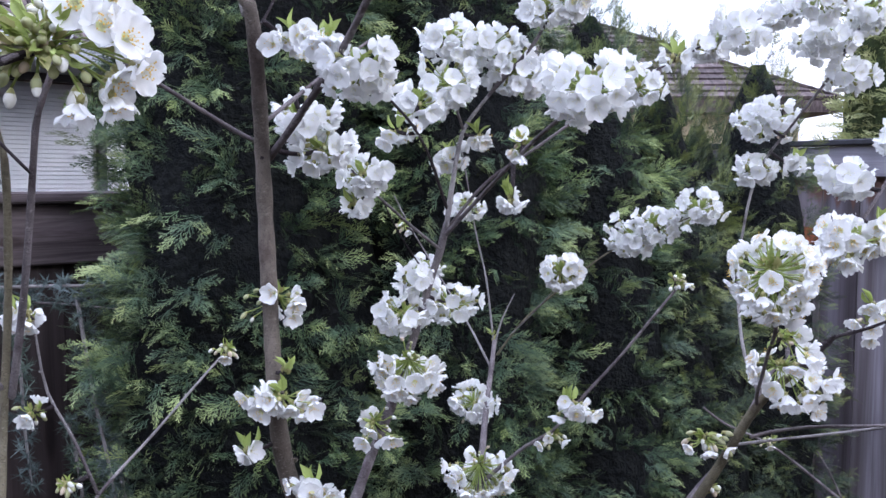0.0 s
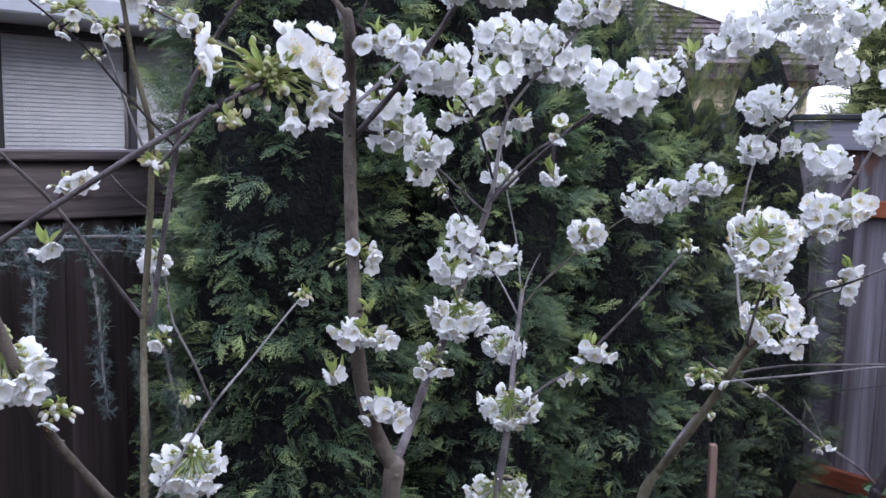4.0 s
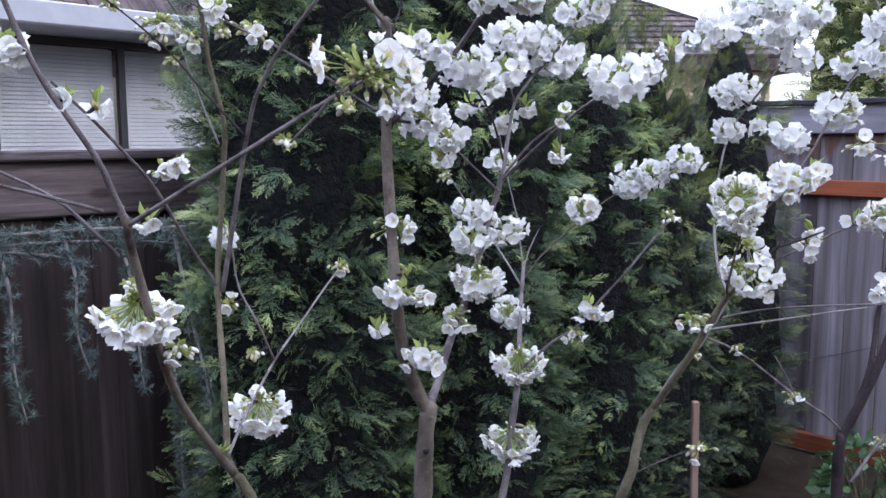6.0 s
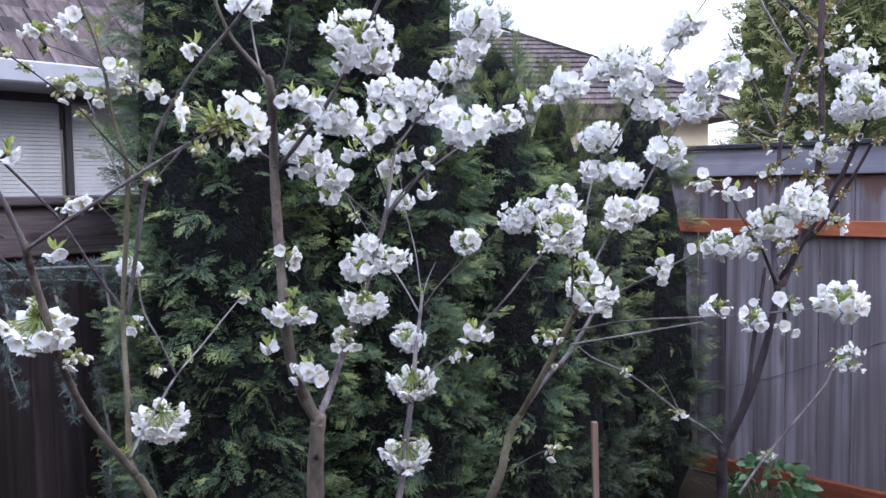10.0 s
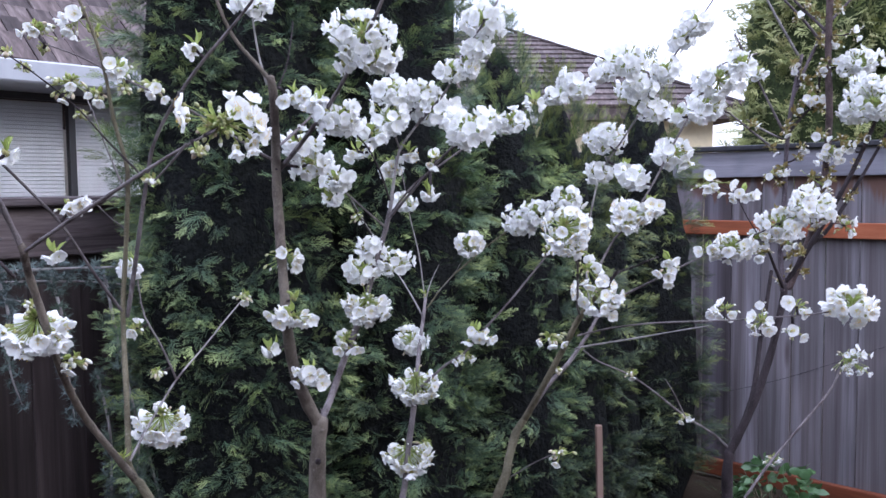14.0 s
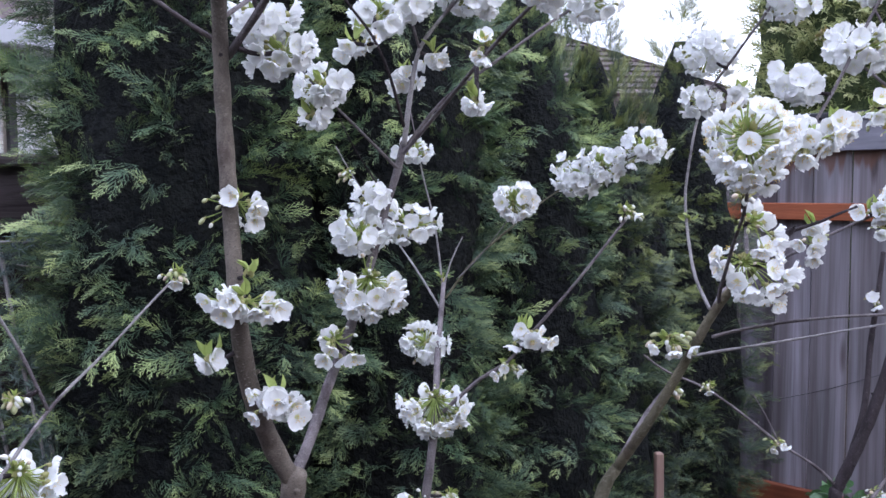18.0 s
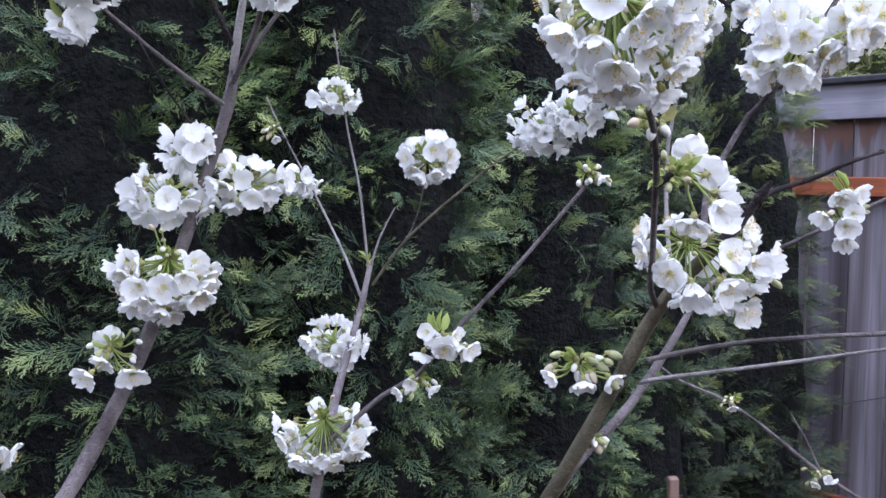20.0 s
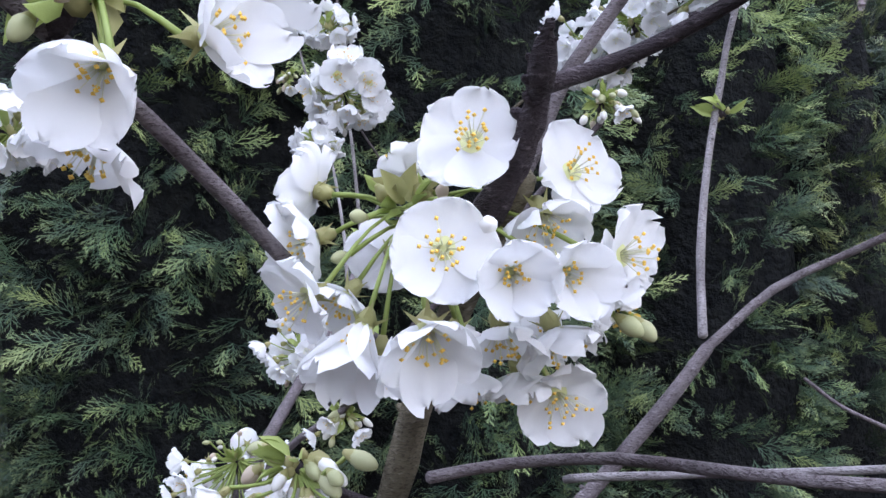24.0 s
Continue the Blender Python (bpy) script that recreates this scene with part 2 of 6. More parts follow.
def timber(name, deep, mid, pale, rough=0.75, along=(14, 14, 0.8), stain=None):
    m, nt, b = material(name, rough, 0.25)
    oi = nt.nodes.new("ShaderNodeObjectInfo")
    tc = nt.nodes.new("ShaderNodeTexCoord")
    shift = nt.nodes.new("ShaderNodeVectorMath")
    shift.operation = "ADD"
    comb = nt.nodes.new("ShaderNodeCombineXYZ")
    mul = nt.nodes.new("ShaderNodeMath")
    mul.operation = "MULTIPLY"
    mul.inputs[1].default_value = 37.0
    nt.links.new(oi.outputs["Random"], mul.inputs[0])
    for i in range(3):
        nt.links.new(mul.outputs[0], comb.inputs[i])
    nt.links.new(tc.outputs["Object"], shift.inputs[0])
    nt.links.new(comb.outputs[0], shift.inputs[1])
    facs = []
    for k, det in ((1.0, 5), (4.5, 6), (0.25, 2)):
        mp = nt.nodes.new("ShaderNodeMapping")
        mp.inputs["Scale"].default_value = tuple(a * k for a in along) if k != 0.25 else (2.5, 2.5, 1.6)
        nz = nt.nodes.new("ShaderNodeTexNoise")
        nz.inputs["Scale"].default_value = 1.0
        nz.inputs["Detail"].default_value = det
        nz.inputs["Roughness"].default_value = 0.65
        nz.inputs["Distortion"].default_value = 0.6
        nt.links.new(shift.outputs[0], mp.inputs[0])
        nt.links.new(mp.outputs[0], nz.inputs["Vector"])
        facs.append(nz.outputs["Fac"])
    col = ramp(nt, facs[0], [(0.32, deep), (0.5, mid), (0.68, pale)])
    col = mixed(nt, col, mixed(nt, col, deep, 0.65), ramp(nt, facs[1], [(0.52, (0, 0, 0)), (0.70, (0.75, 0.75, 0.75))]))
    col = mixed(nt, col, mixed(nt, col, (1.35, 1.3, 1.3), 1.0, "MULTIPLY"), ramp(nt, facs[2], [(0.4, (0, 0, 0)), (0.65, (1, 1, 1))]))
    kmap = nt.nodes.new("ShaderNodeMapping")
    kmap.inputs["Scale"].default_value = tuple(6.0 if a > 5 else 2.2 for a in along)
    vor = nt.nodes.new("ShaderNodeTexVoronoi")
    vor.inputs["Scale"].default_value = 1.0
    nt.links.new(shift.outputs[0], kmap.inputs[0])
    nt.links.new(kmap.outputs[0], vor.inputs["Vector"])
    col = mixed(nt, col, mixed(nt, col, (0.45, 0.40, 0.38), 1.0, "MULTIPLY"), ramp(nt, vor.outputs["Distance"], [(0.07, (1, 1, 1)), (0.14, (0, 0, 0))]))
    col = mixed(nt, col, mixed(nt, col, (0.46, 0.44, 0.47), 1.0, "MULTIPLY"), ramp(nt, oi.outputs["Random"], [(0.0, (0, 0, 0)), (0.45, (0.2, 0.2, 0.2)), (1.0, (0.9, 0.9, 0.9))]))
    if stain:
        xyz = nt.nodes.new("ShaderNodeSeparateXYZ")
        nt.links.new(tc.outputs["Object"], xyz.inputs[0])
        mp = nt.nodes.new("ShaderNodeMapping")
        mp.inputs["Scale"].default_value = (16, 16, 3)
        nz = nt.nodes.new("ShaderNodeTexNoise")
        nz.inputs["Scale"].default_value = 1.0
        nt.links.new(shift.outputs[0], mp.inputs[0])
        nt.links.new(mp.outputs[0], nz.inputs["Vector"])
        low = nt.nodes.new("ShaderNodeMath")
        low.operation = "MULTIPLY_ADD"
        low.inputs[1].default_value = 0.26
        low.inputs[2].default_value = -0.13
        nt.links.new(nz.outputs["Fac"], low.inputs[0])
        add = nt.nodes.new("ShaderNodeMath")
        add.operation = "ADD"
        nt.links.new(xyz.outputs[2], add.inputs[0])
        nt.links.new(low.outputs[0], add.inputs[1])
        col = mixed(nt, col, stain, ramp(nt, add.outputs[0], [(0.880, (0, 0, 0)), (0.905, (0.85, 0.85, 0.85))]))
    nt.links.new(col, b.inputs["Base Color"])
    bump(nt, b, facs[1], 0.5, 0.004)
    return m


GREY_WOOD = timber("weathered_grey_board", (0.075, 0.062, 0.062), (0.155, 0.140, 0.150), (0.29, 0.278, 0.310), 0.75, (8, 8, 0.4), stain=(0.12, 0.060, 0.042))
CAP_WOOD = timber("weathered_rail_board", (0.15, 0.145, 0.165), (0.22, 0.215, 0.245), (0.29, 0.285, 0.32), 0.6, (0.8, 0.8, 14))
# brown board colour taken very dark: the shade on this fence is painted in
SHADE_WOOD = timber("shade_toned_board", (0.013, 0.009, 0.009), (0.028, 0.021, 0.021), (0.055, 0.043, 0.042))
FACE_WOOD = timber("brown_grey_plank", (0.055, 0.043, 0.044), (0.135, 0.112, 0.114), (0.23, 0.198, 0.202), 0.65, (1.6, 1.6, 26))
RED_WOOD = timber("red_brown_stained_wood", (0.20, 0.060, 0.028), (0.28, 0.085, 0.040), (0.36, 0.125, 0.062), 0.6, (1.0, 1.0, 20))
ROOF_WOOD = timber("weathered_shingle", (0.030, 0.022, 0.022), (0.076, 0.058, 0.057), (0.145, 0.118, 0.116), 0.8, (12, 3, 3))
STAKE_WOOD = timber("pale_brown_stake", (0.17, 0.11, 0.08), (0.26, 0.175, 0.135), (0.36, 0.26, 0.21))


def plain(name, colour, rough=0.6, spec=0.3, vary=0.08, scale=8):
    m, nt, b = material(name, rough, spec)
    d = tuple(c * (1 - vary) for c in colour)
    e = tuple(min(1, c * (1 + vary)) for c in colour)
    nt.links.new(ramp(nt, noise_node(nt, scale, 5), [(0.3, d), (0.7, e)]), b.inputs["Base Color"])
    return m


WALL_PAINT = plain("cream_wall_paint", (0.82, 0.78, 0.72))
GUTTER_PAINT = plain("pale_grey_gutter_paint", (0.33, 0.34, 0.37), 0.45)
FRAME_PAINT = plain("dark_window_frame", (0.035, 0.033, 0.036), 0.4)
BLIND = plain("white_blind_slat", (0.86, 0.86, 0.88), 0.5)
BLOCK_WALL_GREY = plain("block_wall_grey_brown", (0.20, 0.18, 0.17), 0.8)
STUCCO = plain("warm_stucco", (0.80, 0.68, 0.48), 0.8)
CAP_DARK = plain("dark_cap_board", (0.03, 0.03, 0.036), 0.6, 0.3, 0.3, 20)
SHADE_GLASS = material("window_glass", 0.05, 0.5)[0]
SHADE_GLASS.node_tree.nodes["Principled BSDF"].inputs["Transmission Weight"].default_value = 1.0
SHADE_GLASS.node_tree.nodes["Principled BSDF"].inputs["IOR"].default_value = 1.1


def earth():
    m, nt, b = material("garden_soil", 0.95, 0.1)
    col = ramp(nt, noise_node(nt, 6, 6, 0.7), [(0.3, (0.028, 0.020, 0.014)), (0.6, (0.052, 0.039, 0.028)), (0.8, (0.04, 0.048, 0.02))])
    nt.links.new(col, b.inputs["Base Color"])
    bump(nt, b, noise_node(nt, 40, 6, 0.8), 0.8, 0.02)
    return m


SOIL = earth()


# ---- builders ----
def finish(name, mesh, mats, parent=None, label="", smooth=False):
    for m in mats:
        mesh.materials.append(m)
    if smooth:
        mesh.polygons.foreach_set("use_smooth", [True] * len(mesh.polygons))
    ob = new(name, mesh)
    if parent is not None:
        ob.parent = parent
    return tagged(ob, label)


def part(name, bm, mat, parent=None, label="", smooth=False):
    mesh = bpy.data.meshes.new(name)
    bm.to_mesh(mesh)
    bm.free()
    return finish(name, mesh, [mat], parent, label, smooth)


def thing(name, at, label, category, group="", kind=""):
    ob = new(name)
    ob.location = at
    ob.empty_display_size = 0.1
    return tagged(ob, label, category, group, kind)


def block(sx, sy, sz, at=(0, 0, 0), bevel=0.004, turn=None):
    """A bevelled board with its centre at the point."""
    bm = bmesh.new()
    bmesh.ops.create_cube(bm, size=1)
    bmesh.ops.scale(bm, vec=(sx, sy, sz), verts=bm.verts)
    if bevel:
        bmesh.ops.bevel(bm, geom=list(bm.edges), offset=bevel, segments=1, affect="EDGES")
    if turn is not None:
        bmesh.ops.transform(bm, matrix=turn, verts=bm.verts)
    bmesh.ops.translate(bm, vec=at, verts=bm.verts)
    return bm


def spline(points, radii, step=0.03):
    """Catmull-Rom points and radii along a limb."""
    p = [Vector(q) for q in points]
    out = []
    for i in range(len(p) - 1):
        a = p[i - 1] if i else p[i] * 2 - p[i + 1]
        b, c = p[i], p[i + 1]
        d = p[i + 2] if i + 2 < len(p) else c * 2 - b
        n = max(2, int((c - b).length / step))
        for k in range(n):
            s = k / n
            q = 0.5 * ((2 * b) + (c - a) * s + (2 * a - 5 * b + 4 * c - d) * s * s + (3 * b - a - 3 * c + d) * s ** 3)
            out.append((q, radii[i] + (radii[i + 1] - radii[i]) * s))
    out.append((p[-1], radii[-1]))
    return out


def tube(bm, path, sides=8, wobble=0.0, rng=None, mat=0):
    """A tapered tube with closed ends, its knots swollen a little."""
    rings = []
    up = Vector((0.3, 0.9, 0.2))
    for i, (q, r) in enumerate(path):
        d = (path[min(i + 1, len(path) - 1)][0] - path[max(i - 1, 0)][0]).normalized()
        u = up - d * up.dot(d)
        if u.length < 1e-4:
            u = Vector((1, 0, 0)) - d * d.x
        u.normalize()
        up = u
        v = d.cross(u)
        k = 1 + (rng.uniform(-wobble, wobble) if rng else 0)
        rings.append([bm.verts.new(q + (u * math.cos(2 * math.pi * s / sides) + v * math.sin(2 * math.pi * s / sides)) * r * k) for s in range(sides)])
    for a, b in zip(rings[:-1], rings[1:]):
        for s in range(sides):
            f = bm.faces.new((a[s], a[(s + 1) % sides], b[(s + 1) % sides], b[s]))
            f.material_index = mat
            f.smooth = True
    for ring, flip in ((rings[0], True), (rings[-1], False)):
        f = bm.faces.new(ring[::-1] if flip else ring)
        f.material_index = mat


LIMB_RNG = random.Random(11)
SPURS = []


def limb(tree, name, mat, r0, r1, *points):
    """One limb of a tree with knots and bud scars along it."""
    SPURS.extend((Vector(a).lerp(Vector(b), k), r0) for a, b in zip(points, points[1:]) for k in (0.3, 0.75) if a[0] > 1.18 and a[2] > 1.25 and r0 > 0.005)
    n = len(points) - 1
    radii = [r0 + (r1 - r0) * i / n for i in range(n + 1)]
    path = spline(points, radii, 0.022 if name != "spur" else 0.005)
    (qa, ra), (qb, rb) = path[0], path[-1]
    path = [(qa + (qa - path[1][0]).normalized() * ra * 0.5, ra * 0.55)] + path + [(qb + (qb - path[-2][0]).normalized() * rb * 0.35, rb * 0.8), (qb + (qb - path[-2][0]).normalized() * rb * 0.6, rb * 0.4)]
    bm = bmesh.new()
    sides = 12 if r0 > 0.012 else 8
    tube(bm, path, sides, 0.25 if name == "spur" else 0.08, LIMB_RNG)
    knots = max(1, int(len(path) / 7)) if name != "spur" else 14
    for _ in range(knots):
        q, r = LIMB_RNG.choice(path[1:-1]) if len(path) > 2 else path[0]
        a = LIMB_RNG.uniform(0, 6.28)
        d = Vector((math.cos(a), math.sin(a), LIMB_RNG.uniform(0.1, 0.7))).normalized()
        h = max(0.0018, r * 0.32) if name != "spur" else r * LIMB_RNG.uniform(0.2, 0.45)
        tube(bm, [(q + d * r * 0.5, h), (q + d * (r + h * 0.6), h * 0.85), (q + d * (r + h * 1.3), h * 0.4)], 6)
    for v in bm.verts:
        v.co -= tree.location
    return part(name, bm, mat, tree)


# ---- ground and fences ----
GROUND = -0.2
bm = bmesh.new()
bmesh.ops.create_grid(bm, x_segments=60, y_segments=60, size=6)
for v in bm.verts:
    v.co.z = 0.02 * noise.noise(v.co * 1.7)
far = []
for s, t in ((-400, -400), (400, -400), (400, 400), (-400, 400)):
    far.append(bm.verts.new((s, t, 0)))
rim = [e for e in bm.edges if e.is_boundary]
corner = {}
for v in {v for e in rim for v in e.verts}:
    v.co.z = 0
for e in rim:
    a, b = e.verts
    m = (a.co + b.co) / 2
    if abs(m.y + 6) < 0.01:
        f1, f2 = 0, 1
    elif abs(m.x - 6) < 0.01:
        f1, f2 = 1, 2
    elif abs(m.y - 6) < 0.01:
        f1, f2 = 2, 3
    else:
        f1, f2 = 3, 0
    bm.faces.new((a, b, far[f1])) if (b.co - a.co).length else None
    corner.setdefault((f1, f2), []).append((a, b))
for (f1, f2), edges in corner.items():
    last = max((v for e in edges for v in e), key=lambda v: (v.co - far[f1].co).length)
    bm.faces.new((last, far[f1], far[f2]))
bmesh.ops.recalc_face_normals(bm, faces=bm.faces)
ground = part("ground", bm, SOIL)
ground.location = (0, 2, GROUND)
tagged(ground, "bare dark garden soil under the trees", "ground", kind="structure")


def frame_of(at, degrees):
    return Matrix.Translation(at) @ Matrix.Rotation(radians(degrees), 4, "Z")


def placed(ob, m):
    ob.matrix_basis = m
    return ob


RNG = random.Random(5)

# fence on the sunnier side: runs from the hidden corner towards the viewer
FENCE_R = frame_of((2.53, 3.84, 0), -47)
fence_right = thing("fence", (0, 0, 0), "weathered grey board fence with red-brown stained rails", "fence", kind="structure")
fence_right.matrix_basis = FENCE_R
board_w = 0.185
board_mesh = []
for k in range(3):
    bm = block(board_w - 0.005 - 0.001 * k, 0.018, 1.0, (0, 0, 0.5), 0.003)
    me = bpy.data.meshes.new("board")
    bm.to_mesh(me)
    bm.free()
    me.materials.append(GREY_WOOD)
    board_mesh.append(me)
x = -2.6
while x < 8.0:
    ob = new("board", board_mesh[RNG.randrange(3)])
    ob.parent = fence_right
    ob.location = (x, 0.03 + RNG.uniform(-0.003, 0.003), GROUND + 0.02)
    ob.scale = (1, 1, 1.98 + RNG.uniform(-0.006, 0.006))
    x += board_w
part("upper_rail", block(10.6, 0.038, 0.088, (2.7, 0.0, 1.368), 0.005), RED_WOOD, fence_right, "red-brown stained rail")
part("lower_rail", block(10.6, 0.038, 0.10, (2.7, 0.0, -0.125), 0.005), RED_WOOD, fence_right, "red-brown stained rail")
part("fascia_board", block(10.6, 0.024, 0.155, (2.7, -0.004, 1.748), 0.004), CAP_WOOD, fence_right, "blue-grey weathered trim board")
part("cap_board", block(10.64, 0.13, 0.030, (2.7, 0.02, 1.845), 0.005), CAP_DARK, fence_right, "dark cap board")
# thin dark tube running slantwise across the boards
bm = bmesh.new()
tube(bm, spline([(-1.1, 0.012, 0.20), (-0.744, 0.012, 0.332), (-0.341, 0.012, 0.48), (0.206, 0.012, 0.734), (1.2, 0.012, 1.20), (1.5, 0.012, 1.33)], [0.0017] * 6, 0.1), 6)
part("dark_line", bm, FRAME_PAINT, fence_right, "thin dark line running across the boards", True)
for px in (-2.3, 0.9, 3.3, 5.7, 7.9):
    part("post", block(0.09, 0.09, 2.0, (px, 0.088, GROUND + 1.0), 0.005), GREY_WOOD, fence_right)

# fence in the shade: meets the other at the corner behind the hedge
FENCE_L = frame_of((-1.39, 2.59, 0), 44)
fence_left = thing("fence", (0, 0, 0), "board fence with shade in its board colour and a wide top plank", "fence", kind="structure")
fence_left.matrix_basis = FENCE_L
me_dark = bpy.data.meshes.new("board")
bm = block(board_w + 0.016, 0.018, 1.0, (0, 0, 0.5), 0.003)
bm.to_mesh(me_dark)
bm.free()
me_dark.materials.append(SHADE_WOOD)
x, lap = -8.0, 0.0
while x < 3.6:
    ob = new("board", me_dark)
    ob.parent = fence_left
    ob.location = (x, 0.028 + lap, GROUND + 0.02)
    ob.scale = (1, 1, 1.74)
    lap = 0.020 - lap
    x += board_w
part("top_plank", block(11.6, 0.030, 0.196, (-2.2, 0.0, 1.483), 0.006), FACE_WOOD, fence_left, "wide weathered plank with dark grain")
part("cap_board", block(11.6, 0.14, 0.036, (-2.2, 0.01, 1.60), 0.006), FACE_WOOD, fence_left, "weathered cap board")
post = part("post", block(0.11, 0.11, 1.90, (-0.42, -0.03, GROUND + 0.95), 0.006), RED_WOOD, fence_left, "red-brown stained post")
part("post_cap", block(0.135, 0.135, 0.022, (-0.42, -0.03, 1.712), 0.006), CAP_DARK, post, "dark post cap")

# unseen plain wall added behind the viewer: closes the garden, blocks low sky light
sky_block_wall = part("sky_block_wall", block(16.0, 0.25, 3.6, (0.4, -3.1, GROUND + 1.8), 0.01), BLOCK_WALL_GREY)
tagged(sky_block_wall, "unseen grey-brown wall added to block low sky light", "wall", kind="structure")

# ---- house behind the shaded fence ----
HOUSE = frame_of((-2.36, 6.0, 0), 45.5)
house = thing("house", (0, 0, 0), "single-storey house with a shingle roof and pale gutter", "house")
house.matrix_basis = HOUSE
W0, W1 = -0.93, 0.75
for a, b, z0, z1 in ((-4.0, W0, GROUND, 2.45), (W1, 5.0, GROUND, 2.45), (W0, W1, GROUND, 1.2), (W0, W1, 2.36, 2.45)):
    part("wall", block(b - a, 0.2, z1 - z0, ((a + b) / 2, 0.1, (z0 + z1) / 2), 0), WALL_PAINT, house, "cream painted wall")
for a, b in ((-4.0, 5.0),):
    part("back_wall", block(b - a, 0.2, 2.65, ((a + b) / 2, 5.0, 1.125), 0), WALL_PAINT, house)
for a in (-3.9, 4.9):
    part("side_wall", block(0.2, 4.7, 2.65, (a, 2.55, 1.125), 0), WALL_PAINT, house)
window = part("window", block(W1 - W0, 0.05, 0.05, ((W0 + W1) / 2, 0.02, 2.335), 0.004), FRAME_PAINT, house, "dark framed window with closed white blinds")
part("mullion", block(0.055, 0.05, 1.12, (0.0, 0.02, 1.76), 0.004), FRAME_PAINT, window)
part("jamb", block(0.05, 0.05, 1.12, (W0 + 0.025, 0.02, 1.76), 0.004), FRAME_PAINT, window)
part("jamb", block(0.05, 0.05, 1.12, (W1 - 0.025, 0.02, 1.76), 0.004), FRAME_PAINT, window)
part("window_sill", block(W1 - W0 + 0.1, 0.1, 0.04, ((W0 + W1) / 2, -0.02, 1.19), 0.004), GUTTER_PAINT, window)
slat = bpy.data.meshes.new("slat")
bm = block(1, 0.004, 0.031, (0, 0, 0), 0)
bmesh.ops.rotate(bm, cent=(0, 0, 0), matrix=Matrix.Rotation(radians(-28), 3, "X"), verts=bm.verts)
bm.to_mesh(slat)
bm.free()
slat.materials.append(BLIND)
for a, b in ((W0 + 0.05, -0.03), (0.03, W1 - 0.05)):
    z = 1.24
    while z < 2.31:
        ob = new("slat", slat)
        ob.parent = window
        ob.location = ((a + b) / 2, 0.075, z)
        ob.scale = (b - a - 0.01, 1, 1)
        z += 0.029
    part("pane", block(b - a, 0.004, 1.08, ((a + b) / 2, 0.04, 1.76), 0), SHADE_GLASS, window)
    part("room_back", block(b - a, 0.01, 1.1, ((a + b) / 2, 0.14, 1.76), 0), WALL_PAINT, window)
# roof with courses of shingles
SLOPE = math.atan(0.60)
roof = part("roof", block(9.6, 3.6, 0.06, (0, 0, 0), 0), ROOF_WOOD, house, "roof of weathered brown-grey shingles")
roof.matrix_basis = Matrix.Translation((0.5, -0.5, 2.50)) @ Matrix.Rotation(SLOPE, 4, "X") @ Matrix.Translation((0, 1.75, 0))
back_roof = part("roof", block(9.6, 3.6, 0.06, (0, 0, 0), 0), ROOF_WOOD, house)
back_roof.matrix_basis = Matrix.Translation((0.5, 5.5, 2.50)) @ Matrix.Rotation(-SLOPE, 4, "X") @ Matrix.Translation((0, -1.75, 0))
part("gutter", block(9.7, 0.12, 0.15, (0.5, -0.56, 2.43), 0.012), GUTTER_PAINT, house, "pale grey gutter")
part("soffit", block(9.6, 0.5, 0.02, (0.5, -0.25, 2.37), 0), GUTTER_PAINT, house)


def shingles(parent, length, depth, course, wide, seed):
    rng = random.Random(seed)
    meshes = []
    for k in range(4):
        bm = block(wide * (0.7 + 0.2 * k), course * 1.15, 0.040, (0, 0, 0), 0.003, Matrix.Rotation(radians(11), 4, "X") @ Matrix.Rotation(radians((-2, 1.5, -1, 2)[k]), 4, "Y"))
        me = bpy.data.meshes.new("shingle")
        bm.to_mesh(me)
        bm.free()
        me.materials.append(ROOF_WOOD)
        meshes.append((me, wide * (0.7 + 0.2 * k)))
    y = -depth / 2 + course / 2
    while y < depth / 2:
        x = -length / 2
        while x < length / 2:
            me, w = meshes[rng.randrange(4)]
            ob = new("shingle", me)
            ob.parent = parent
            ob.location = (x + w / 2, y + rng.uniform(-0.022, 0.022), 0.056 + rng.uniform(0, 0.012))
            x += w + 0.006
        y += course


# ---- far house past the hedge ----
FAR = frame_of((0.9, 13.5, 0), 0)
far_house = thing("house", (0, 0, 0), "neighbouring house with a hipped shingle roof", "house")
far_house.matrix_basis = FAR
part("wall", block(11.4, 6.2, 3.0, (-0.85, 3.6, 1.3), 0.02), STUCCO, far_house, "warm cream stucco wall")
bm = bmesh.new()
x0, x1, y0, y1, ze, zr = -7.0, 5.3, 0.0, 7.2, 2.9, 4.8
base = [bm.verts.new(p) for p in ((x0, y0, ze), (x1, y0, ze), (x1, y1, ze), (x0, y1, ze))]
ridge = [bm.verts.new(p) for p in ((x0 + 3.6, 3.6, zr), (x1 - 3.6, 3.6, zr))]
low = [bm.verts.new(v.co - Vector((0, 0, 0.18))) for v in base]
for q in ((base[0], base[1], ridge[1], ridge[0]), (base[1], base[2], ridge[1]), (base[2], base[3], ridge[0], ridge[1]), (base[3], base[0], ridge[0])):
    bm.faces.new(q)
for i in range(4):
    bm.faces.new((base[i], low[i], low[(i + 1) % 4], base[(i + 1) % 4]))
bm.faces.new(low)
bmesh.ops.recalc_face_normals(bm, faces=bm.faces)
far_roof = part("roof", bm, ROOF_WOOD, far_house, "hipped roof of weathered shingles")
